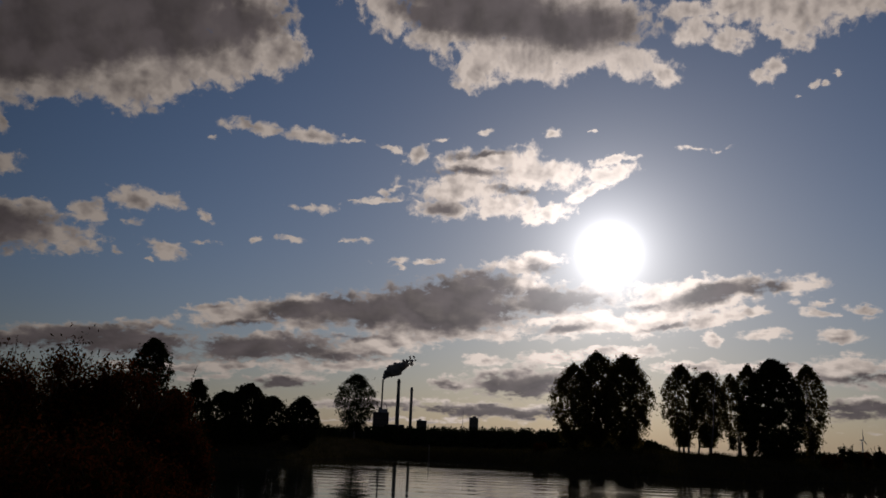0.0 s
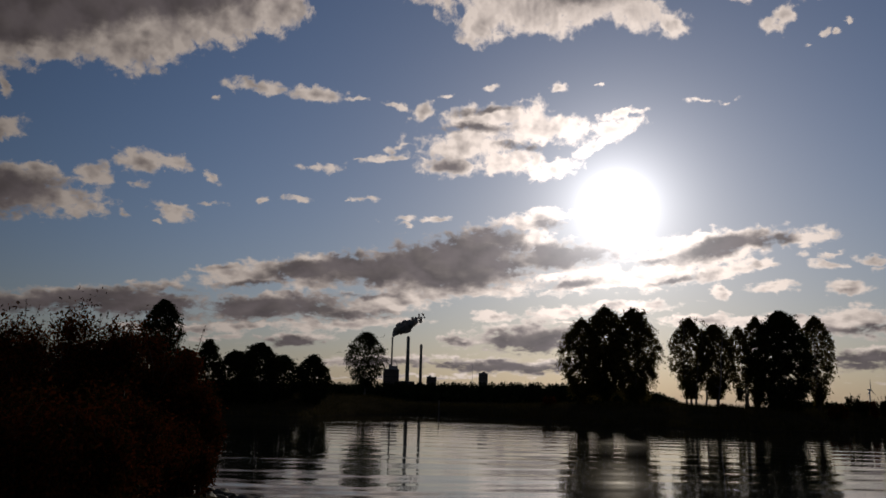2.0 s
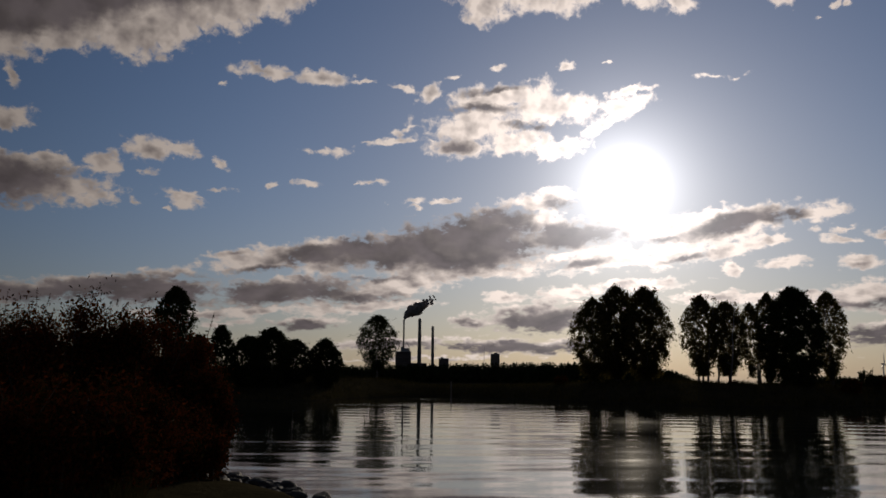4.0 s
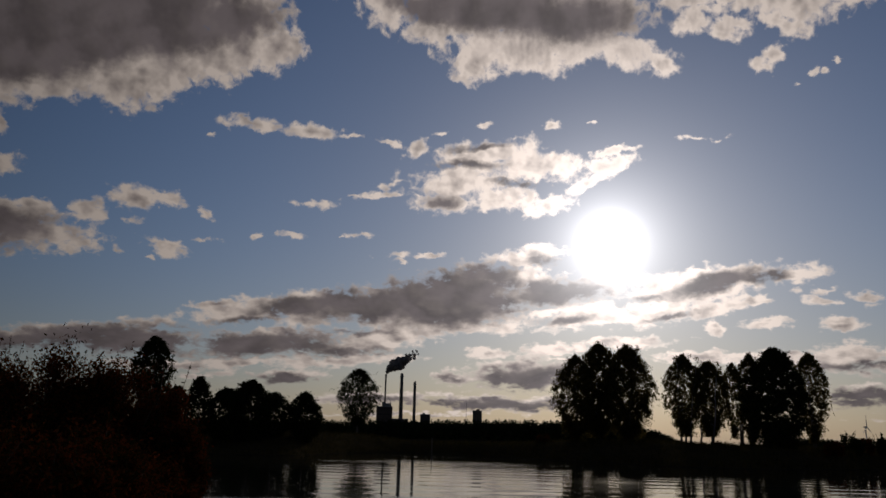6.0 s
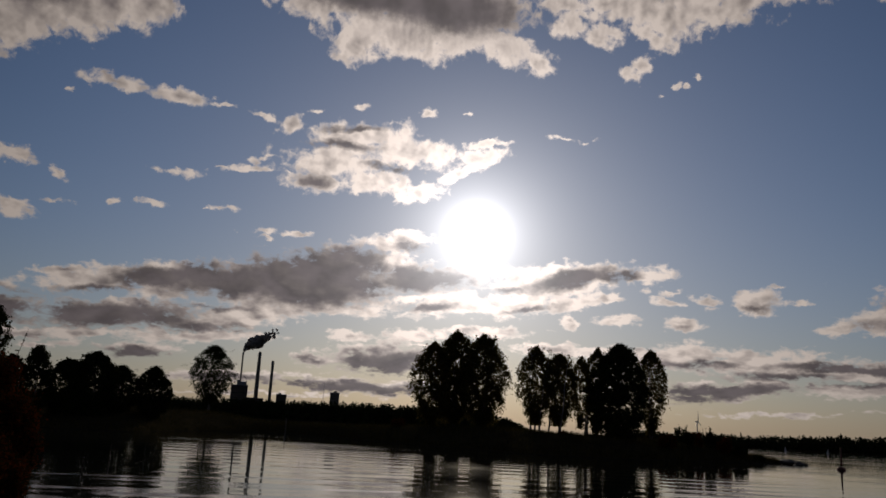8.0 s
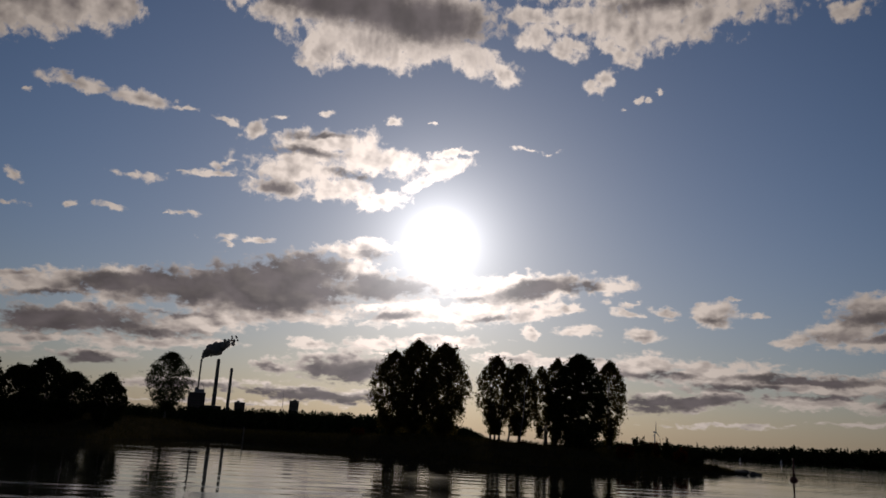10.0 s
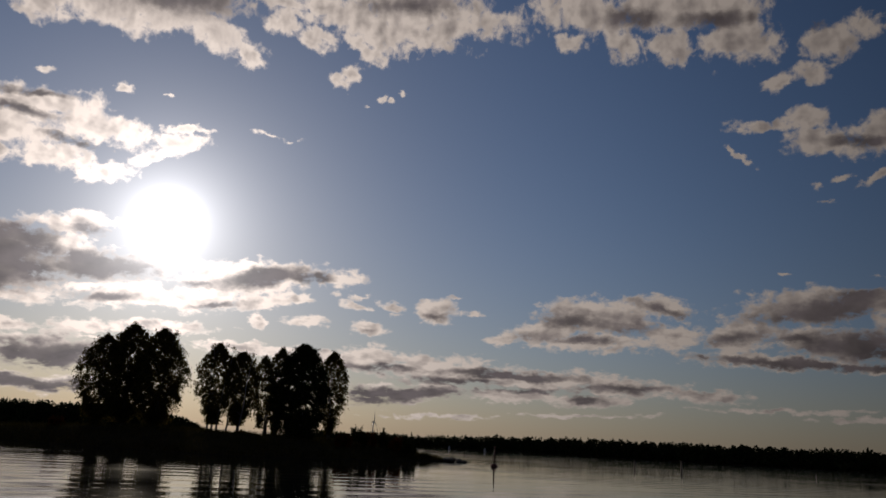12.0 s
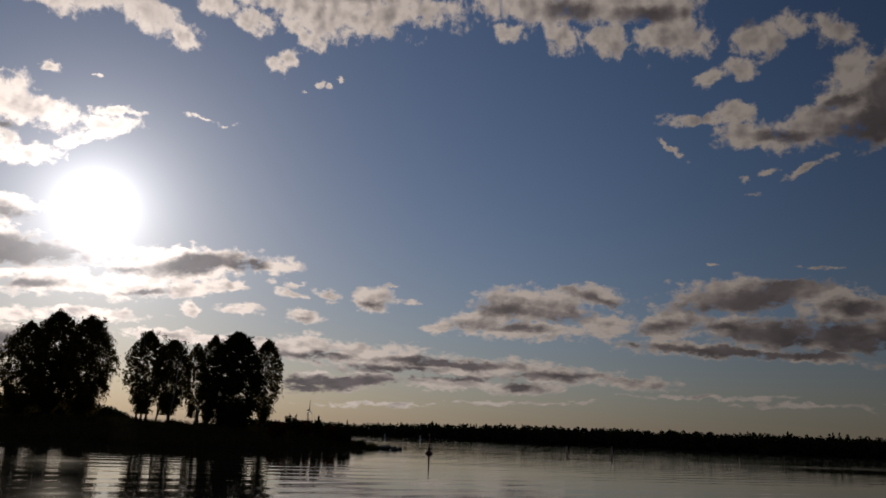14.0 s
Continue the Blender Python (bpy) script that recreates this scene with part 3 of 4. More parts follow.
def tree(az, far, ground, top, half, foot, label, group, mat=BIRCH_LEAF, seed=1, dense=1.0, droop=0.9, shape=0.55, trunks=1, leaf=0.2):
    """A broadleaf tree: top and foot are the heights of the crown's ends, half its half width, shape the height of its widest place."""
    rng = np.random.default_rng(seed)
    x, y = spot(az, far)
    thing = base("birch_tree" if mat is BIRCH_LEAF else "tree", x, y, ground - 0.25, label, "tree", group)
    top, foot = top - ground + 0.25, foot - ground + 0.25
    tall = top - foot
    bend = math.log(0.5) / math.log(shape)
    hubs, lines = [], []
    for k in range(trunks):
        lean = rng.normal(0, 0.04, 2) * top + (rng.normal(0, 0.3, 2) * half if trunks > 1 else 0)
        start = rng.normal(0, 0.3, 2) * half if trunks > 1 else np.zeros(2)
        line = [np.array([start[0] + lean[0] * s ** 1.4, start[1] + lean[1] * s ** 1.4, s * top * 0.93]) + np.append(rng.normal(0, 0.03, 2) * half * (s > 0), 0) for s in np.linspace(0, 1, 9)]
        lines.append(line)
    limbs = [[] for line in lines]
    for j in range(900):
        h = rng.random() ** 0.9
        a = rng.uniform(0, 2 * math.pi)
        edge = half * max(0.1, math.sin(math.pi * min(0.985, max(0.04, h)) ** bend) ** 0.68) * (0.9 + 0.3 * noise.noise(Vector((seed * 3.1 + math.cos(a) * 1.3, h * 5, math.sin(a) * 1.3))))
        q = rng.random() ** 0.4
        size = half * rng.uniform(0.05, 0.11) * (1 - 0.25 * h)
        reach = max(0.0, edge - size * 0.3) * q
        p = np.array([math.cos(a) * reach, math.sin(a) * reach, foot + h * (tall - size * 0.6)])
        hubs.append((p, size))
        if j % 28 == 0:
            k = int(rng.integers(trunks))
            s = max(0.12, (p[2] - 0.5 * reach - 0.04 * top) / (top * 0.93))
            i = min(int(s * 8), 7)
            b = lines[k][i] + (lines[k][i + 1] - lines[k][i]) * (s * 8 - i)
            limbs[k].append(tube([b, (b + p) / 2 + np.array([0, 0, 0.06 * reach]), p], [0.006 * top * (1.2 - s) + 0.012, 0.03, 0.01], 4))
    for k, line in enumerate(lines):
        r0 = 0.017 * top / trunks ** 0.4
        stem = tube(line, [r0 * (1.25 if i == 0 else 1) * (1 - 0.93 * i / 8) + 0.012 for i in range(9)], 8)
        trunk = part("trunk", mesh_of("trunk", *stem, BARK, True), thing)
        for limb in limbs[k]:
            part("limb", mesh_of("limb", *limb, BARK, True), trunk)
        hubs.append((np.array([*line[-1][:2], top * 0.95]), 0.1 * half))
    total = int(3.2 * dense * 1.6 * half * tall / (leaf * leaf * 0.17))
    per = np.array([h[1] for h in hubs]) ** 2
    pick = rng.choice(len(hubs), total, p=per / per.sum())
    cen = np.array([h[0] for h in hubs])[pick]
    rad = np.array([h[1] for h in hubs])[pick]
    # single shoots stand out over the crown
    n = int(22 * half)
    a, q = rng.uniform(0, 2 * math.pi, n), rng.random(n) ** 0.6
    rim = np.c_[np.cos(a) * q * half * 0.8, np.sin(a) * q * half * 0.8, foot + tall * (0.92 - 0.34 * q ** 2)]
    shoot = (rim[:, None, :] + np.linspace(0, 1, 26)[None, :, None] * (np.c_[rng.normal(0, 0.25, (n, 2)), np.ones(n)] * (0.08 * tall * rng.uniform(0.4, 1.3, n))[:, None])[:, None, :]).reshape(-1, 3)
    shoot += rng.normal(0, 0.09, shoot.shape)
    # every hub carries a twig that leaves the crown outward and then hangs
    way = np.array([h[0] for h in hubs]) * np.array([1, 1, 0])
    way /= np.linalg.norm(way, axis=1)[:, None] + 1e-6
    way = way * 0.7 + rng.normal(0, 0.55, way.shape)
    way[:, 2] += 0.25 - 0.45 * min(droop, 1)
    long = half * rng.uniform(0.1, 0.42, len(hubs)) ** 1.2
    u = rng.random(total)
    off = way[pick] * (long[pick] * (u - 0.35))[:, None] + rng.normal(size=(total, 3)) * rad[:, None] * 0.5
    off[:, 2] -= 0.9 * droop * long[pick] * u * u
    at_leaf = cen + off
    at_leaf[:, 2] = np.clip(at_leaf[:, 2], max(0.2, foot - 0.35), top * 1.02)
    at_leaf = np.concatenate([at_leaf, shoot])
    total = len(at_leaf)
    v, f = leaves(at_leaf, rng.uniform(0.55, 1.35, total) * leaf, rng, droop, 0.7)
    part("crown", leaf_mesh("crown", v, f, mat), thing)
    return thing


def shrub(az, far, ground, top, half, label, group, mat=WILLOW_LEAF, seed=1, stems=30, leaf=0.075, count=8000, name="willow_shrub", whip=0.55, wide_foot=0.35, whips=7):
    """A many-stemmed shrub whose thin leading shoots stand out over the leaf mass."""
    rng = np.random.default_rng(seed)
    x, y = spot(az, far)
    thing = base(name, x, y, ground - 0.12, label, "shrub", group)
    tall = top - ground
    pts, count = [], int(count * 1.8)
    for k in range(stems):
        wood = []
        a, q = rng.uniform(0, 2 * math.pi), math.sqrt(rng.random())
        foot = np.array([math.cos(a) * half * wide_foot * q, math.sin(a) * half * wide_foot * q, 0])
        spread = half * q * 0.92
        h = tall * (1 - 0.42 * q * q) * rng.uniform(0.76, 0.98)
        tip = np.array([math.cos(a) * spread, math.sin(a) * spread, h]) + rng.normal(0, 0.05, 3) * half
        mid = foot * 0.6 + tip * 0.4 + np.array([0, 0, 0.12 * h])
        line = [foot, mid, foot * 0.2 + tip * 0.8 + np.array([0, 0, 0.05 * h]), tip]
        wood.append(tube(line, [0.035, 0.024, 0.014, 0.005], 5))
        for s in rng.random(60) ** 0.7:
            i = min(int(s * 3), 2)
            pts.append((line[i] + (line[i + 1] - line[i]) * (s * 3 - i), s))
        for b in range(5):
            s = rng.uniform(0.25, 0.95)
            i = min(int(s * 3), 2)
            p = line[i] + (line[i + 1] - line[i]) * (s * 3 - i)
            e = p + rng.normal(0, 0.22, 3) * half * 0.5 + np.array([0, 0, 0.1 * tall])
            wood.append(tube([p, (p + e) / 2 + np.array([0, 0, 0.03]), e], [0.012, 0.008, 0.004], 4))
            pts.extend((p + (e - p) * u, 0.6) for u in rng.random(14))
        part("stem", mesh_of("stem", *join(wood), TWIG, True), thing)
    sprigs = []
    for k in range(whips):
        a, q = rng.uniform(0, 2 * math.pi), rng.random() ** 0.6
        h = tall * (1 - 0.42 * q * q)
        b = np.array([math.cos(a) * half * q * 0.85, math.sin(a) * half * q * 0.85, h * 0.62])
        e = b + np.array([rng.normal(0, 0.13), rng.normal(0, 0.13), 1.0]) * (h * 0.38 + tall * rng.uniform(0.05, 0.2))
        m = (b + e) / 2 + rng.normal(0, 0.04, 3) * half
        part("stem", mesh_of("stem", *tube([b, m, e], [0.014, 0.009, 0.003], 4), TWIG, True), thing)
        u = rng.random(46)[:, None]
        sprigs.append(np.where(u < 0.5, b + (m - b) * u * 2, m + (e - m) * (u * 2 - 1)) + rng.normal(0, 0.022, (46, 3)) * (1.3 - u))
    P = np.array([p for p, s in pts])
    S = np.array([s for p, s in pts])
    w = np.where(S > 0.82, whip, 1.0)
    pick = rng.choice(len(P), count, p=w / w.sum())
    cloudlet = np.where(S[pick] > 0.82, 0.055, 0.15)[:, None] * max(half, 0.8) / 1.6
    c = P[pick] + rng.normal(size=(count, 3)) * cloudlet
    c[:, 2] = np.maximum(c[:, 2], 0.15)
    grown = rng.uniform(0.6, 1.4, count) * leaf * np.where(S[pick] > 0.82, 0.7, 1.0)
    if sprigs:
        c = np.concatenate([c, *sprigs])
        grown = np.concatenate([grown, rng.uniform(0.6, 1.2, len(c) - count) * leaf * 0.75])
    v, f = leaves(c, grown, rng, -0.3, 0.42)
    part("foliage", leaf_mesh("foliage", v, f, mat), thing)
    return thing


def fbm(x, y, s):
    return noise.fractal(Vector((x * s, y * s, 0.0)), 1.0, 2.0, 4)


def strip(name, rows_az, near, deep, crest, mat, label, category, steps=14, rough=0.25, lip=0.25, kind="structure"):
    """A long piece of land seen across the water: near shore, depth and crest height follow the bearing."""
    verts, faces = [], []
    for a in rows_az:
        r0, d, c = near(a), deep(a), crest(a)
        for k in range(steps + 1):
            s = k / steps
            r = r0 + d * s ** 1.3
            x, y = spot(a, r)
            up = min(1, s / 0.45)
            down = 1 - max(0, (s - 0.75) / 0.25) ** 2 * 1.1
            z = -0.3 + (0.3 + lip) * min(1, s * 12) + (c - lip) * (up * up * (3 - 2 * up)) * max(down, -0.1)
            z += fbm(x, y, 0.22) * rough * min(1, s * 6)
            verts.append((x, y, z if k < steps else -0.6))
    n = steps + 1
    for i in range(len(rows_az) - 1):
        for k in range(steps):
            a = i * n + k
            faces.append((a, a + n, a + n + 1, a + 1))
    ob = new(name, mesh_of(name, verts, faces, mat, True))
    return tagged(ob, label, category, kind=kind)


def curve(*pairs):
    """A smooth line through (bearing, value) pairs."""
    xs, ys = [p[0] for p in pairs], [p[1] for p in pairs]

    def value(a):
        return float(np.interp(a, xs, ys))
    return value


def blades(name, spots, tall, mat, label, category, seed=3, wide=0.02, lean=0.35, kind="stuff"):
    """Grass or reed: one slim bent blade at each (x, y, z)."""
    rng = np.random.default_rng(seed)
    p = np.asarray(spots)
    n = len(p)
    h = rng.uniform(0.5, 1.25, n) * tall
    a = rng.uniform(0, 2 * math.pi, n)
    side = np.c_[np.cos(a), np.sin(a), np.zeros(n)] * wide * 0.5
    bend = np.c_[rng.normal(0, lean, n), rng.normal(0, lean, n), np.ones(n)]
    bend /= np.linalg.norm(bend, axis=1)[:, None]
    tip = p + bend * h[:, None]
    v = np.stack([p - side, p + side, tip + side * 0.25, tip - side * 0.25], axis=1).reshape(-1, 3)
    ob = new(name, leaf_mesh(name, v, np.arange(4 * n).reshape(n, 4), mat))
    return tagged(ob, label, category, kind=kind)


# ---- water and land ----
rings, wedge = [0.5, 3, 8, 18, 40, 90, 200, 450, 1000, 2200, 4600], 96
verts = [(0, 0, 0)] + [(r * math.cos(2 * math.pi * k / wedge), r * math.sin(2 * math.pi * k / wedge), 0) for r in rings for k in range(wedge)]
faces = [(0, 1 + k, 1 + (k + 1) % wedge) for k in range(wedge)]
for i in range(len(rings) - 1):
    for k in range(wedge):
        a, b = 1 + i * wedge + k, 1 + i * wedge + (k + 1) % wedge
        faces.append((a, a + wedge, b + wedge, b))
tagged(new("water", mesh_of("water", verts, faces, WATER, True)), "dark calm bay water with long low ripples", "water", kind="structure")

# the low wooded spit across the bay
SPIT_NEAR = curve((-75, 77), (-40, 79), (-16, 92), (-10, 92), (-6, 115), (-2.5, 128), (3.4, 115), (9, 101), (16, 88), (22, 91), (26, 101), (30, 113), (32, 119), (32.6, 122))
SPIT_DEEP = curve((-75, 115), (-20, 90), (-8, 64), (-2, 20), (4, 23), (9, 44), (16, 51), (24, 46), (28, 28), (31, 12), (32.6, 3))
SPIT_CREST = curve((-75, 3.5), (-20, 3.0), (-10, 2.8), (-5, 2.5), (-2, 1.5), (4, 1.7), (8, 2.2), (14, 2.5), (17, 2.3), (24, 2.2), (28, 1.7), (30, 1.0), (32, 0.45), (32.6, 0.1))
strip("ground_spit", np.arange(-75, 32.7, 0.4), SPIT_NEAR, SPIT_DEEP, SPIT_CREST, SOIL, "low dark grassy spit across the bay", "shore")

FAR_NEAR = curve((-80, 900), (-10, 1000), (8, 1050), (17.5, 980))
strip("ground_plant_shore", np.arange(-80, 17.6, 1.0), FAR_NEAR, curve((-80, 1200), (17.5, 900)), curve((-80, 9), (-20, 9), (-2, 10), (6, 13), (12, 14), (15.5, 9), (17.5, 2)), SOIL, "distant low shore below the power plant", "shore", rough=1.0)
BAY_NEAR = curve((24, 760), (33, 720), (44, 780), (55, 880), (66, 900), (110, 900))
strip("ground_far_shore", np.arange(20, 110.1, 1.0), BAY_NEAR, curve((20, 500), (110, 500)), curve((20, 4.5), (44, 6), (110, 7)), SOIL, "far wooded shore of the bay", "shore", rough=0.6)

# the near bank, which carries the thicket and the viewer
NEAR_EDGE = curve((-180, 60), (-90, 40), (-40, 26), (-22, 22), (-17, 20.4), (-15.4, 19.2), (-13.3, 17.3), (-11.7, 16.6), (-9.8, 15.6), (-7, 10.0), (-4, 7.6), (2, 5.2), (12, 3.8), (40, 3.0), (90, 3.4), (140, 20), (180, 60))
verts, faces = [(0, 0, 0.55)], []
bearings = list(range(-180, 180, 3))
for a in bearings:
    for s in (0.15, 0.3, 0.45, 0.6, 0.72, 0.82, 0.9, 0.96, 1.0, 1.04):
        x, y = spot(a, NEAR_EDGE(a) * s)
        z = 0.55 * (1 - max(0, (s - 0.55) / 0.45) ** 2) + fbm(x, y, 0.6) * 0.07 * (s < 0.97)
        verts.append((x, y, z if s < 1.02 else -0.35))
for i in range(len(bearings)):
    j = (i + 1) % len(bearings)
    faces.append((0, 1 + j * 10, 1 + i * 10))
    for k in range(9):
        a, b = 1 + i * 10 + k, 1 + j * 10 + k
        faces.append((a, b, b + 1, a + 1))
tagged(new("ground_bank", mesh_of("ground_bank", verts, faces, SOIL, True)), "dark earthy near bank at the water's edge", "shore", kind="structure")

# ---- trees on the spit ----
GROVE, ROW = "birches on the spit", "shore trees by the inlet"


def grow(az, far, el_top, half_deg, el_foot, label, group, **more):
    half = far * math.tan(radians(half_deg))
    s = far - SPIT_NEAR(az)
    ground = SPIT_CREST(az) * min(1.0, max(0.1, (s / max(SPIT_DEEP(az), 1)) ** 0.77 / 0.45)) if s > 0 else 0.2
    return tree(az, far, ground, rise(el_top, far), half, rise(el_foot, far), label, group, **more)


GREEN = "birch with a drooping dark green crown, backlit on the grassy spit"
grow(9.4, 118, 5.9, 1.75, 0.3, GREEN, GROVE, seed=11)
grow(11.0, 122, 6.75, 1.9, 0.5, GREEN, GROVE, seed=12, dense=1.2)
grow(12.9, 119, 6.6, 2.05, 0.3, GREEN, GROVE, seed=13, dense=1.3)
grow(16.6, 113, 5.95, 1.5, 0.75, "birch with bare lower trunk and airy crown on the spit", GROVE, seed=14, trunks=3, dense=0.95)
grow(18.2, 115, 5.5, 1.6, 0.75, "birch with bare lower trunk and airy crown on the spit", GROVE, seed=15, trunks=3, dense=1.1)
grow(19.7, 118, 5.4, 0.9, 0.6, "slender sparse birch among denser trees on the spit", GROVE, seed=16, trunks=2, dense=0.55)
grow(20.8, 114, 6.0, 1.1, 0.2, GREEN, GROVE, seed=17, dense=0.8)
grow(22.3, 108, 6.3, 2.2, -0.6, "dense dark alder leafy down to the ground on the spit", GROVE, mat=DARK_LEAF, seed=18, dense=2.0, droop=0.4, shape=0.52)
grow(24.4, 113, 6.0, 1.3, 0.5, "birch with hanging branches at the spit's outer end", GROVE, seed=19, dense=0.75)
grow(-5.7, 148, 4.6, 1.7, 0.8, "round-crowned tree standing alone before the power plant", ROW, mat=DARK_LEAF, seed=20, dense=0.7, droop=0.4)
grow(-9.35, 105, 2.9, 1.38, -0.4, "low round leafy tree on the shore", ROW, mat=DARK_LEAF, seed=21, dense=1.7, droop=0.3, shape=0.45)
grow(-11.4, 105, 2.8, 1.49, -0.5, "low leafy tree in a row on the shore", ROW, mat=DARK_LEAF, seed=22, dense=1.3, droop=0.3)
grow(-13.0, 102, 3.6, 1.72, -0.7, "dense dark tree in a row on the shore", ROW, mat=DARK_LEAF, seed=23, dense=1.6, droop=0.3)
grow(-14.6, 102, 3.0, 1.61, -0.7, "dense dark tree in a row on the shore", ROW, mat=DARK_LEAF, seed=24, dense=1.6, droop=0.3)
grow(-16.4, 100, 3.7, 1.15, -0.7, "sparse-topped tree behind the thicket", ROW, mat=DARK_LEAF, seed=25, dense=1.0, droop=0.3, shape=0.4)
grow(-17.9, 100, 3.0, 1.38, -0.7, "dense dark tree in a row on the shore", ROW, mat=DARK_LEAF, seed=26, dense=1.3, droop=0.3)
grow(-19.5, 95, 6.2, 1.5, 1.5, "tall tree with a compact dark crown behind the thicket", ROW, mat=DARK_LEAF, seed=27, dense=1.3, droop=0.5)

# ---- the willow thicket on the near bank ----
THICKET = "willow thicket"


def thicket(az, far, el_top, half, seed, count, **more):
    shrub(az, far, 0.42, rise(el_top, far), half, more.pop("label", "dense willow shrub with reddish-brown autumn leaves on the bank"), THICKET, seed=seed, count=count, **more)


thicket(-36.5, 16.5, 6.5, 2.0, 31, 26400)
thicket(-31.0, 16.0, 6.6, 1.7, 32, 26400, stems=34)
thicket(-26.8, 17.0, 5.6, 1.6, 33, 26400)
thicket(-22.8, 17.5, 5.2, 1.5, 34, 26400)
thicket(-19.6, 17.6, 4.2, 1.15, 35, 22000)
thicket(-17.9, 17.9, 2.0, 0.75, 36, 15400, wide_foot=0.7)
thicket(-28.0, 13.0, 0.5, 1.8, 37, 24200, wide_foot=0.8)
thicket(-22.5, 14.5, 0.0, 1.5, 38, 22000, wide_foot=0.8)
thicket(-18.6, 16.2, -1.8, 0.8, 39, 13200, wide_foot=0.9, label="low yellowing willow shoots at the water's edge")

# ---- scrub at the outer end of the spit ----
for az, far, el, half, seed in ((26.4, 110, 1.1, 1.41, 41), (27.2, 113, 0.9, 1.15, 42), (28.2, 114, 1.0, 0.90, 43), (29.0, 115, 0.5, 1.28, 44), (30.0, 116, 0.15, 1.28, 45), (25.4, 105, 0.4, 1.54, 46), (31.0, 118, -0.5, 1.02, 47), (18.8, 110, 0.35, 1.28, 48), (14.8, 113, 0.5, 1.54, 49), (7.2, 118, 0.5, 1.41, 50)):
    shrub(az, far, SPIT_CREST(az) * 0.7, rise(el, far), half, "low brown scrub bush on the spit", "scrub on the spit", mat=DARK_LEAF if seed % 2 else WILLOW_LEAF, seed=seed, stems=12, leaf=0.2, count=2600, name="scrub_bush", wide_foot=0.8, whips=3)

# ---- stones ----
def boulder(name, x, y, z, size, seed, label, group):
    bm = bmesh.new()
    bmesh.ops.create_icosphere(bm, subdivisions=3, radius=1.0)
    for v in bm.verts:
        k = 1 + 0.6 * noise.noise(v.co * 1.1 + Vector((seed * 7.1, 0, 0))) + 0.12 * noise.noise(v.co * 2.7 + Vector((0, seed * 3.3, 0)))
        v.co = Vector((v.co.x * size[0], v.co.y * size[1], max(v.co.z, -0.5) * size[2])) * k
    ob = new(name, from_bm(name, bm, STONE, True))
    ob.matrix_world = pose(x, y, z, 0, 0, seed * 47)
    return tagged(ob, label, "rock", group)


rng = random.Random(5)
for i in range(64):
    az = -18.2 + i * 0.14 + rng.uniform(-0.3, 0.3)
    r = NEAR_EDGE(az) + rng.uniform(-2.2, 0.6)
    s = rng.uniform(0.07, 0.3)
    boulder("shore_stone", *spot(az, r), 0.02, (s, s * rng.uniform(0.7, 1.2), s * 0.6), i, "wet grey stone at the water's edge", "stones along the bank")
for i, (az, far, s) in enumerate(((32.75, 122, 0.9), (33.0, 123, 1.1), (33.5, 120, 0.75), (33.75, 121, 0.55))):
    boulder("rock", *spot(az, far), 0.05, (s * 1.3, s, s * 0.55), 60 + i, "dark rock off the point, awash", "rocks off the point")

# ---- marks in the water ----
def post(name, az, far, top, r, label, category, group=""):
    x, y = spot(az, far)
    thing = base(name, x, y, -1.2, label, category, group)
    part("shaft", mesh_of("shaft", *tube([(0, 0, 0), (0.02, 0, top * 0.5), (0.0, 0.01, top + 1.1), (0, 0.01, top + 1.2)], [r, r * 0.95, r * 0.85, r * 0.5], 10), TIMBER, True), thing)
    return thing


post("mooring_post", 45.3, 165, 1.55, 0.2, "thin weathered timber post standing in the water", "post", "posts in the bay")
post("mooring_post", 48.3, 165, 1.95, 0.2, "thin weathered timber post standing in the water", "post", "posts in the bay")
post("mooring_post", 56.4, 180, 0.9, 0.1, "thin weathered timber post standing in the water", "post", "posts in the bay")
post("shore_post", -0.5, 122, 2.3, 0.13, "upright timber post at the spit's edge", "post")

x, y = spot(35.9, 107)
buoy = base("spar_buoy", x, y, 0, "dark spar buoy on a low float in the bay", "buoy")
bm = bmesh.new()
bmesh.ops.create_cone(bm, cap_ends=True, segments=20, radius1=0.65, radius2=0.28, depth=0.55)
bmesh.ops.bevel(bm, geom=[e for e in bm.edges], offset=0.05, segments=1, affect="EDGES")
bmesh.ops.translate(bm, verts=bm.verts, vec=(0, 0, 0.15))
part("float", from_bm("float", bm, RED_PAINT, True), buoy, "low conical float")
part("spar", mesh_of("spar", *tube([(0, 0, 0.3), (0.02, 0, 1.3), (0.04, 0, 2.4)], [0.11, 0.1, 0.08], 10), RED_PAINT, True), buoy)
bm = bmesh.new()
bmesh.ops.create_cone(bm, cap_ends=True, segments=12, radius1=0.14, radius2=0.09, depth=0.25)
bmesh.ops.translate(bm, verts=bm.verts, vec=(0.04, 0, 2.42))
part("topmark", from_bm("topmark", bm, RED_PAINT), buoy)

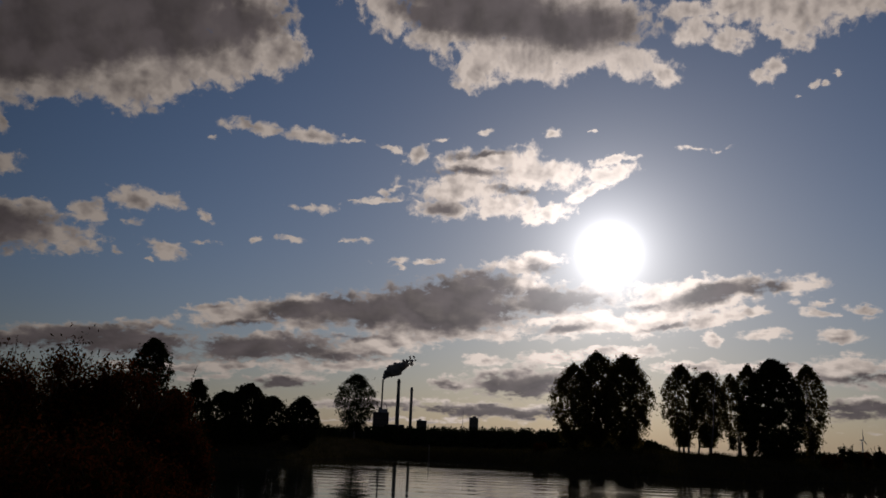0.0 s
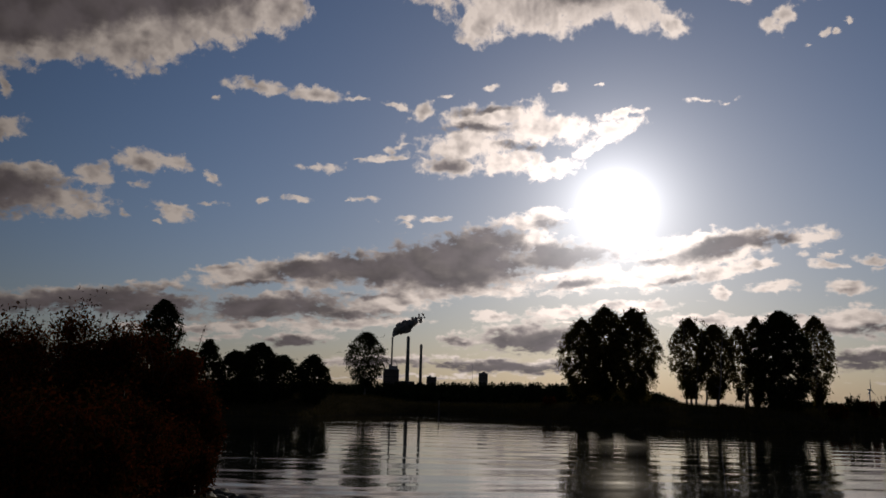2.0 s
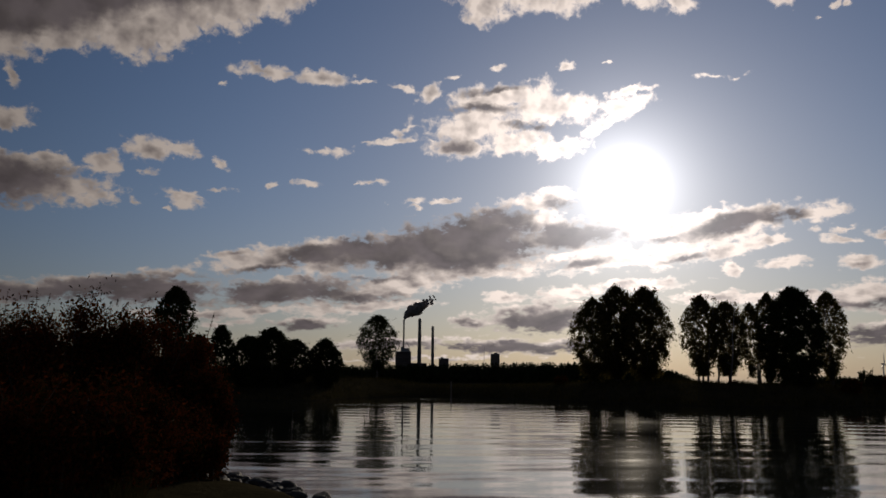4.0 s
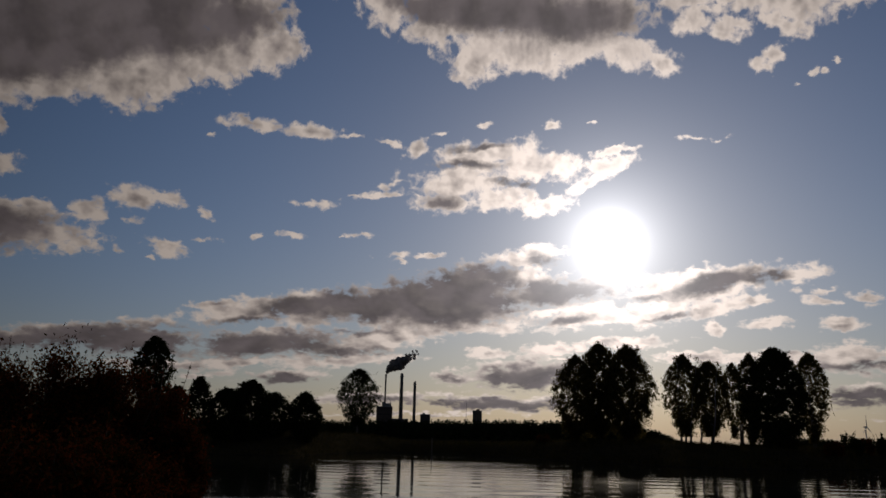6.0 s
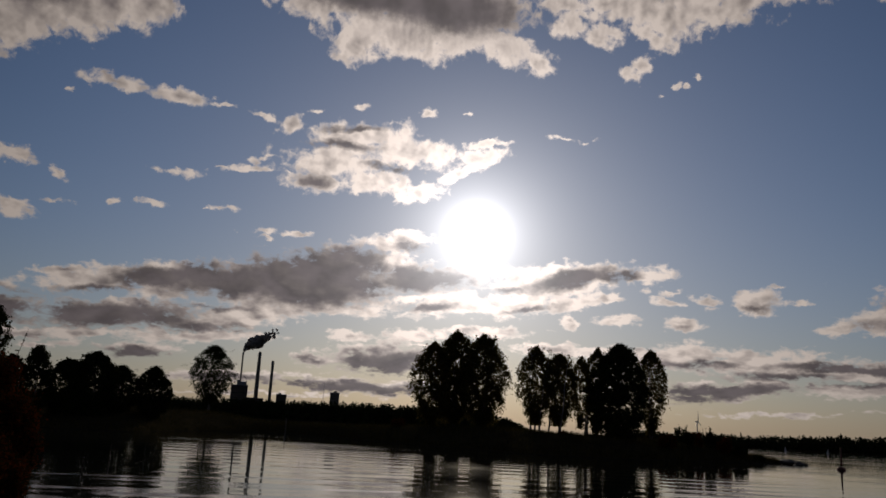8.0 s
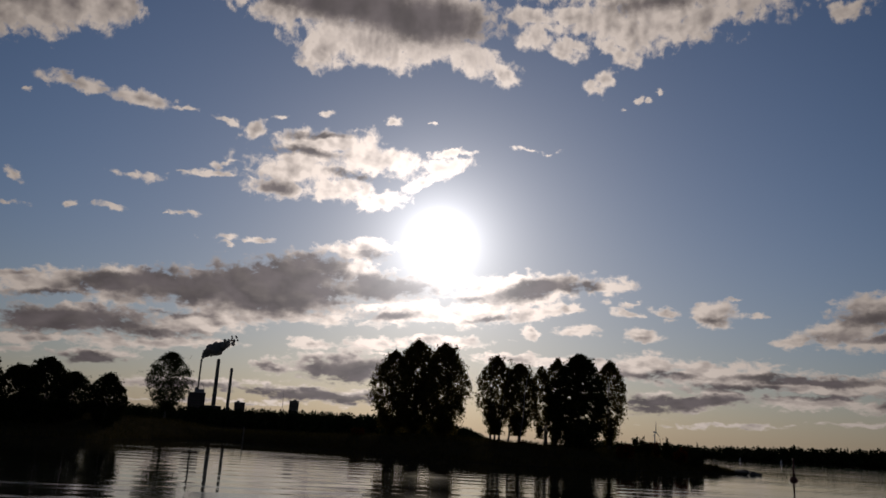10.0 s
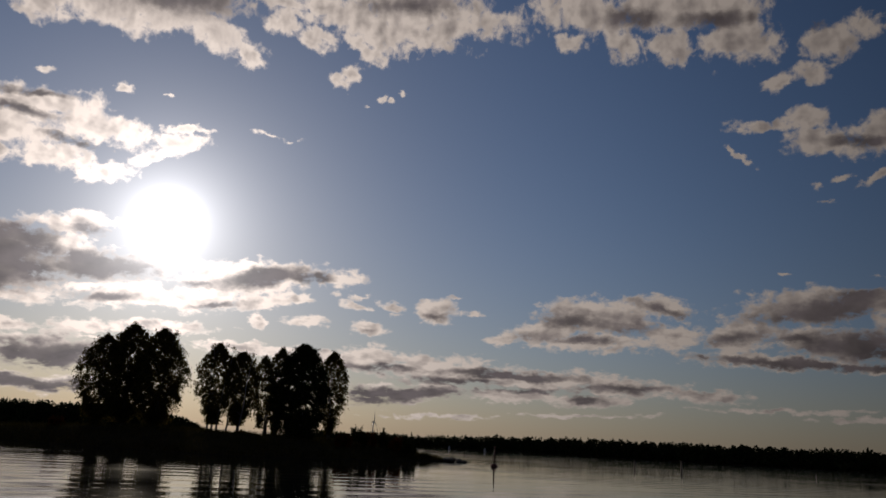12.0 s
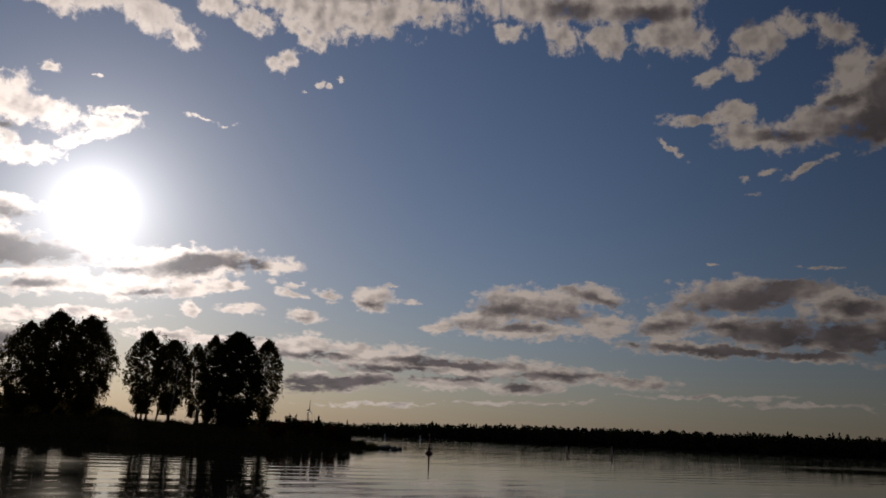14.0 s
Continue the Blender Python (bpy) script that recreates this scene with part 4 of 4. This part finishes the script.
# two far sailing boats
def sailboat(az, far, tall):
    x, y = spot(az, far)
    boat = base("sailboat", x, y, 0, "small white sailing boat far off near the shore", "boat", "sailing boats")
    bm = bmesh.new()
    bmesh.ops.create_uvsphere(bm, u_segments=16, v_segments=8, radius=1)
    for v in bm.verts:
        v.co = Vector((v.co.x * tall * 0.38, v.co.y * tall * 0.11 * (1 - 0.4 * max(0, v.co.x)), min(v.co.z, 0.1) * tall * 0.09 + tall * 0.05))
    part("hull", from_bm("hull", bm, WHITE, True), boat)
    part("mast", mesh_of("mast", *tube([(0.1, 0, 0.1), (0.1, 0, tall)], [0.07, 0.04], 6), STEEL), boat)
    bm = bmesh.new()
    vs = [bm.verts.new(p) for p in ((0, 0.05, tall * 0.16), (-tall * 0.34, 0.35, tall * 0.16), (-tall * 0.14, 0.3, tall * 0.5), (0, 0.05, tall * 0.95))]
    vs2 = [bm.verts.new((v.co.x, v.co.y + 0.03, v.co.z)) for v in vs]
    bm.faces.new(vs)
    bm.faces.new(vs2[::-1])
    for i in range(4):
        bm.faces.new((vs[i], vs2[i], vs2[(i + 1) % 4], vs[(i + 1) % 4]))
    part("sail", from_bm("sail", bm, WHITE), boat)


sailboat(32.75, 560, 3.0)
sailboat(35.2, 560, 3.2)

# ---- far woods ----
def woods(name, spots, label, seed):
    rng = np.random.default_rng(seed)
    vs = []
    sizes = []
    for x, y, z, h, conifer in spots:
        n = 110
        u = rng.random(n)
        r = h * (0.24 * (1 - u) + 0.02) if conifer else h * 0.4 * np.sqrt(np.maximum(0.04, 1 - (2 * u - 0.85) ** 2))
        a = rng.uniform(0, 2 * np.pi, n)
        q = np.sqrt(rng.random(n))
        vs.append(np.c_[x + r * q * np.cos(a), y + r * q * np.sin(a), z + h * (0.06 + 0.94 * u)])
        sizes.append(rng.uniform(0.6, 1.2, n) * h * (0.17 if conifer else 0.24) * (1.25 - 0.8 * u))
    v, f = leaves(np.concatenate(vs), np.concatenate(sizes), rng, 0.2, 0.75)
    return tagged(new(name, leaf_mesh(name, v, f, NEEDLE)), label, "forest", kind="stuff")


rng = random.Random(8)
spots = []
BAY_TOP = curve((22, 0.5), (32, 0.62), (38, 0.85), (44, 1.0), (56, 1.08), (63, 1.12), (72, 1.15))
for row in range(4):
    for a in np.arange(22, 72, 0.3):
        az = a + rng.uniform(-0.15, 0.15)
        far = BAY_NEAR(az) + 8 + row * 14 + rng.uniform(0, 10)
        top = rise(BAY_TOP(az), far) + 1.6 * noise.noise(Vector((az * 0.6, 0, 0)))
        con = rng.random() < 0.1
        spots.append((*spot(az, far), 0.4 + row * 0.5, top * rng.uniform(0.8, 1.0 if not con else 1.15), con))
woods("far_woods", spots, "dark mixed woods along the far shore", 9)
spots = []
WOOD_TOP = curve((-45, 1.0), (-20, 1.0), (-9, 1.05), (-6, 1.15), (0, 1.3), (4, 1.4), (8, 1.45), (13, 1.3), (15, 0.85), (16.6, 0.2), (17.4, 0.1))
for row in range(3):
    for a in np.arange(-45, 17.3, 0.22):
        az = a + rng.uniform(-0.12, 0.12)
        far = FAR_NEAR(az) + 60 + row * 60 + rng.uniform(0, 40)
        top = rise(WOOD_TOP(az), far) * rng.uniform(0.82, 1.02)
        con = rng.random() < 0.14
        hh = min(top, 17 * rng.uniform(0.8, 1.1))
        spots.append((*spot(az, far), top - hh, hh * (1.06 if con else 1), con))
        if row == 0:
            spots.append((*spot(az, far - 20), 1.0, max(6, top * 0.7), False))
woods("plant_woods", spots, "dark woods along the shore below the power plant", 10)

# ---- the power plant ----
FAR = 1500.0


def box(w, d, h, mat, name, bevel=0.25, loc=(0, 0, 0)):
    bm = bmesh.new()
    bmesh.ops.create_cube(bm, size=1)
    for v in bm.verts:
        v.co = Vector((v.co.x * w + loc[0], v.co.y * d + loc[1], (v.co.z + 0.5) * h + loc[2]))
    bmesh.ops.bevel(bm, geom=[e for e in bm.edges], offset=bevel, segments=1, affect="EDGES")
    return from_bm(name, bm, mat)


def stack(az, top, r0, r1, foot, label, bands=3):
    x, y = spot(az, FAR)
    thing = base("chimney", x, y, foot, label, "chimney", "chimneys of the power plant", turn=-az)
    tall = top - foot
    part("shaft", mesh_of("shaft", *tube([(0, 0, tall * s) for s in (0, 0.25, 0.5, 0.75, 1)], [r0 + (r1 - r0) * s for s in (0, 0.25, 0.5, 0.75, 1)], 24), CONCRETE, True), thing)
    for i in range(bands):
        z = tall * (0.45 + 0.5 * i / max(1, bands - 1))
        r = r0 + (r1 - r0) * z / tall
        part("gallery", mesh_of("gallery", *tube([(0, 0, z), (0, 0, z + 0.4), (0, 0, z + 0.41), (0, 0, z + 1.4)], [r + 0.9, r + 0.9, r + 0.75, r + 0.75], 24), STEEL), thing)
    part("flue_rim", mesh_of("flue_rim", *tube([(0, 0, tall), (0, 0, tall + 1.2)], [r1 * 0.8, r1 * 0.75], 24), STEEL), thing)
    return thing


def degrees_wide(a):
    return FAR * math.tan(radians(a))


stack(-2.72, rise(4.38, FAR), 4.2, 2.7, 8, "tall tapered concrete chimney with galleries")
stack(-1.79, rise(3.84, FAR), 3.0, 2.3, 8, "slim concrete chimney with galleries")
stack(-3.84, rise(4.3, FAR), 1.5, 1.4, rise(2.0, FAR), "thin steel flue rising from the boiler house, smoking", 2)


def hall(name, az0, az1, el_top, depth, label, windows=0, roof=True, extra=()):
    mid, w = (az0 + az1) / 2, degrees_wide(az1 - az0)
    x, y = spot(mid, FAR)
    thing = base(name, x, y, 6, label, "building", "power plant buildings", turn=-mid)
    h = rise(el_top, FAR) - 6
    part("wall", box(w, depth, h, BRICKWORK, "wall"), thing)
    if roof:
        part("roof", box(w + 0.8, depth + 0.8, 1.0, STEEL, "roof", 0.2, (0, 0, h)), thing)
    for i in range(windows):
        zz = h * (0.2 + 0.7 * i / max(1, windows))
        part("window", box(w * 0.8, 0.3, 1.5, GLASS_DARK, "window", 0.05, (0, -depth / 2 - 0.1, zz)), thing)
    for n, bw, bd, bh, bx in extra:
        part(n, box(bw, bd, bh, STEEL, n, 0.2, (bx, 0, h + 1.0)), thing)
    return thing


hall("boiler_house", -4.4, -3.3, 2.05, 34, "tall dark boiler house with stepped roof", 4, extra=(("penthouse", 14, 18, 6, 4), ("vent_hood", 4, 6, 9, -3), ("vent_hood", 3, 5, 4, 10)))
hall("turbine_hall", -3.3, -2.2, 1.25, 30, "low dark turbine hall beside the chimneys", 1)
hall("coal_store", -2.2, -1.3, 1.05, 26, "low dark store at the foot of the chimneys", 0)
hall("service_block", -1.35, -0.65, 1.6, 22, "dark flat-roofed service block", 3, extra=(("roof_plant", 5, 6, 2.5, -3),))

# struts of the flue
x, y = spot(-3.55, FAR)
brace = base("flue_brace", x, y, rise(2.0, FAR), "curved steel brace beside the flue", "brace", turn=3.5)
part("pipe", mesh_of("pipe", *tube([(4, 0, 0), (3.6, 0, 6), (2.2, 0, 12), (0, 0, 17), (-4, 0, 19)], [0.5] * 5, 8), STEEL, True), brace)

# tower block with its storeys
x, y = spot(2.62, FAR)
tower = base("tower_block", x, y, 8, "distant flat-roofed residential tower block among trees", "building", turn=-2.62)
hh = rise(1.95, FAR) - 8
part("wall", box(degrees_wide(0.64), 16, hh, CONCRETE, "wall"), tower)
part("roof", box(degrees_wide(0.66), 16.6, 0.8, STEEL, "roof", 0.1, (0, 0, hh)), tower)
part("lift_house", box(6, 6, 2.4, CONCRETE, "lift_house", 0.1, (1, 0, hh + 0.8)), tower)
pane = box(1.8, 0.25, 1.5, GLASS_DARK, "window", 0.03)
for floor_no in range(int(hh / 3) - 1):
    for col in range(5):
        w = part("window", pane, tower)
        w.location = (-6.4 + col * 3.2, -8.05, 2 + floor_no * 3)

x, y = spot(1.85, 1450)
mast = base("radio_mast", x, y, 8, "thin pale lattice mast beyond the woods", "mast")
part("pole", mesh_of("pole", *tube([(0, 0, 0), (0, 0, rise(2.5, 1450) - 8)], [0.5, 0.25], 8), WHITE), mast)

# wind turbine beyond the point
x, y = spot(27.36, 3000)
mill = base("wind_turbine", x, y, 0, "distant wind turbine with its blades at rest", "wind turbine", turn=40)
hub = rise(1.36, 3000)
part("tower", mesh_of("tower", *tube([(0, 0, 0), (0, 0, hub)], [2.6, 1.6], 16), WHITE, True), mill)
part("nacelle", box(4, 10, 4, WHITE, "nacelle", 0.8, (0, 1.5, hub - 2)), mill)
for k in range(3):
    ang = radians(90 + 3 + 120 * k)
    w, L = 1.7, rise(2.08, 3000) - hub
    d, s = Vector((math.cos(ang), 0, math.sin(ang))), Vector((-math.sin(ang), 0, math.cos(ang)))
    line = [Vector((0, -4.2, hub)) + d * (L * q) for q in (0, 0.2, 0.6, 1)]
    part("blade", mesh_of("blade", *tube(line, [1.1, 1.5, 0.9, 0.2], 8), WHITE, True), mill)
bm = bmesh.new()
bmesh.ops.create_uvsphere(bm, u_segments=12, v_segments=8, radius=2.0)
bmesh.ops.translate(bm, verts=bm.verts, vec=(0, -4.2, hub))
part("hub", from_bm("hub", bm, WHITE, True), mill)

# smoke from the thin flue, drifting to the east
rng = random.Random(21)
smoke = bmesh.new()
x0, y0 = spot(-3.84, FAR)
for i in range(70):
    s = i / 69
    az = -3.8 + 2.1 * s ** 1.1 + rng.gauss(0, 0.05 + 0.05 * s)
    el = 4.35 + 0.25 * min(1, s * 8) + 1.0 * s ** 0.9 + rng.gauss(0, 0.04 + 0.13 * s * (1 - 0.3 * s))
    if s > 0.72:
        el += 0.25
    r = degrees_wide((0.07 + 0.2 * math.sin(math.pi * min(1, s * 1.25)) ** 0.8) * rng.uniform(0.6, 1.1)) if s < 0.72 else degrees_wide(rng.uniform(0.03, 0.11))
    x, y = spot(az, FAR + rng.uniform(-8, 8))
    got = bmesh.ops.create_icosphere(smoke, subdivisions=3, radius=1)["verts"]
    for v in got:
        k = 1 + 0.5 * noise.fractal(v.co * 1.6 + Vector((i * 3.7, 0, 0)), 1.0, 2.0, 3)
        v.co = Vector((x, y, rise(el, FAR))) + v.co * r * k
tagged(new("smoke_plume", from_bm("smoke_plume", smoke, SOOT, True)), "grey smoke drifting from the thin flue", "smoke", kind="stuff")

# ---- grasses ----
rng = random.Random(13)
spots = []
for i in range(26000):
    az = rng.uniform(-20, 32.3)
    s = rng.random() ** 0.8 * 0.55
    far = SPIT_NEAR(az) + SPIT_DEEP(az) * s ** 1.3 + 0.15
    up = min(1, s / 0.45)
    z = 0.2 + (SPIT_CREST(az) - 0.25) * (up * up * (3 - 2 * up)) - 0.12
    spots.append((*spot(az, far), max(z, 0.0)))
blades("shore_grass", spots, 0.6, GRASS, "dry brown grass and reed along the spit", "grass", 14, 0.07)
spots = []
for i in range(9000):
    az = rng.uniform(-42, -21)
    far = NEAR_EDGE(az) * (0.5 + 0.36 * rng.random())
    if far < 3:
        continue
    x, y = spot(az, far)
    s = far / NEAR_EDGE(az)
    spots.append((x, y, 0.55 * (1 - max(0, (s - 0.55) / 0.45) ** 2) - 0.08))
blades("bank_grass", spots, 0.45, GRASS, "dry grass on the near bank", "grass", 15, 0.014)
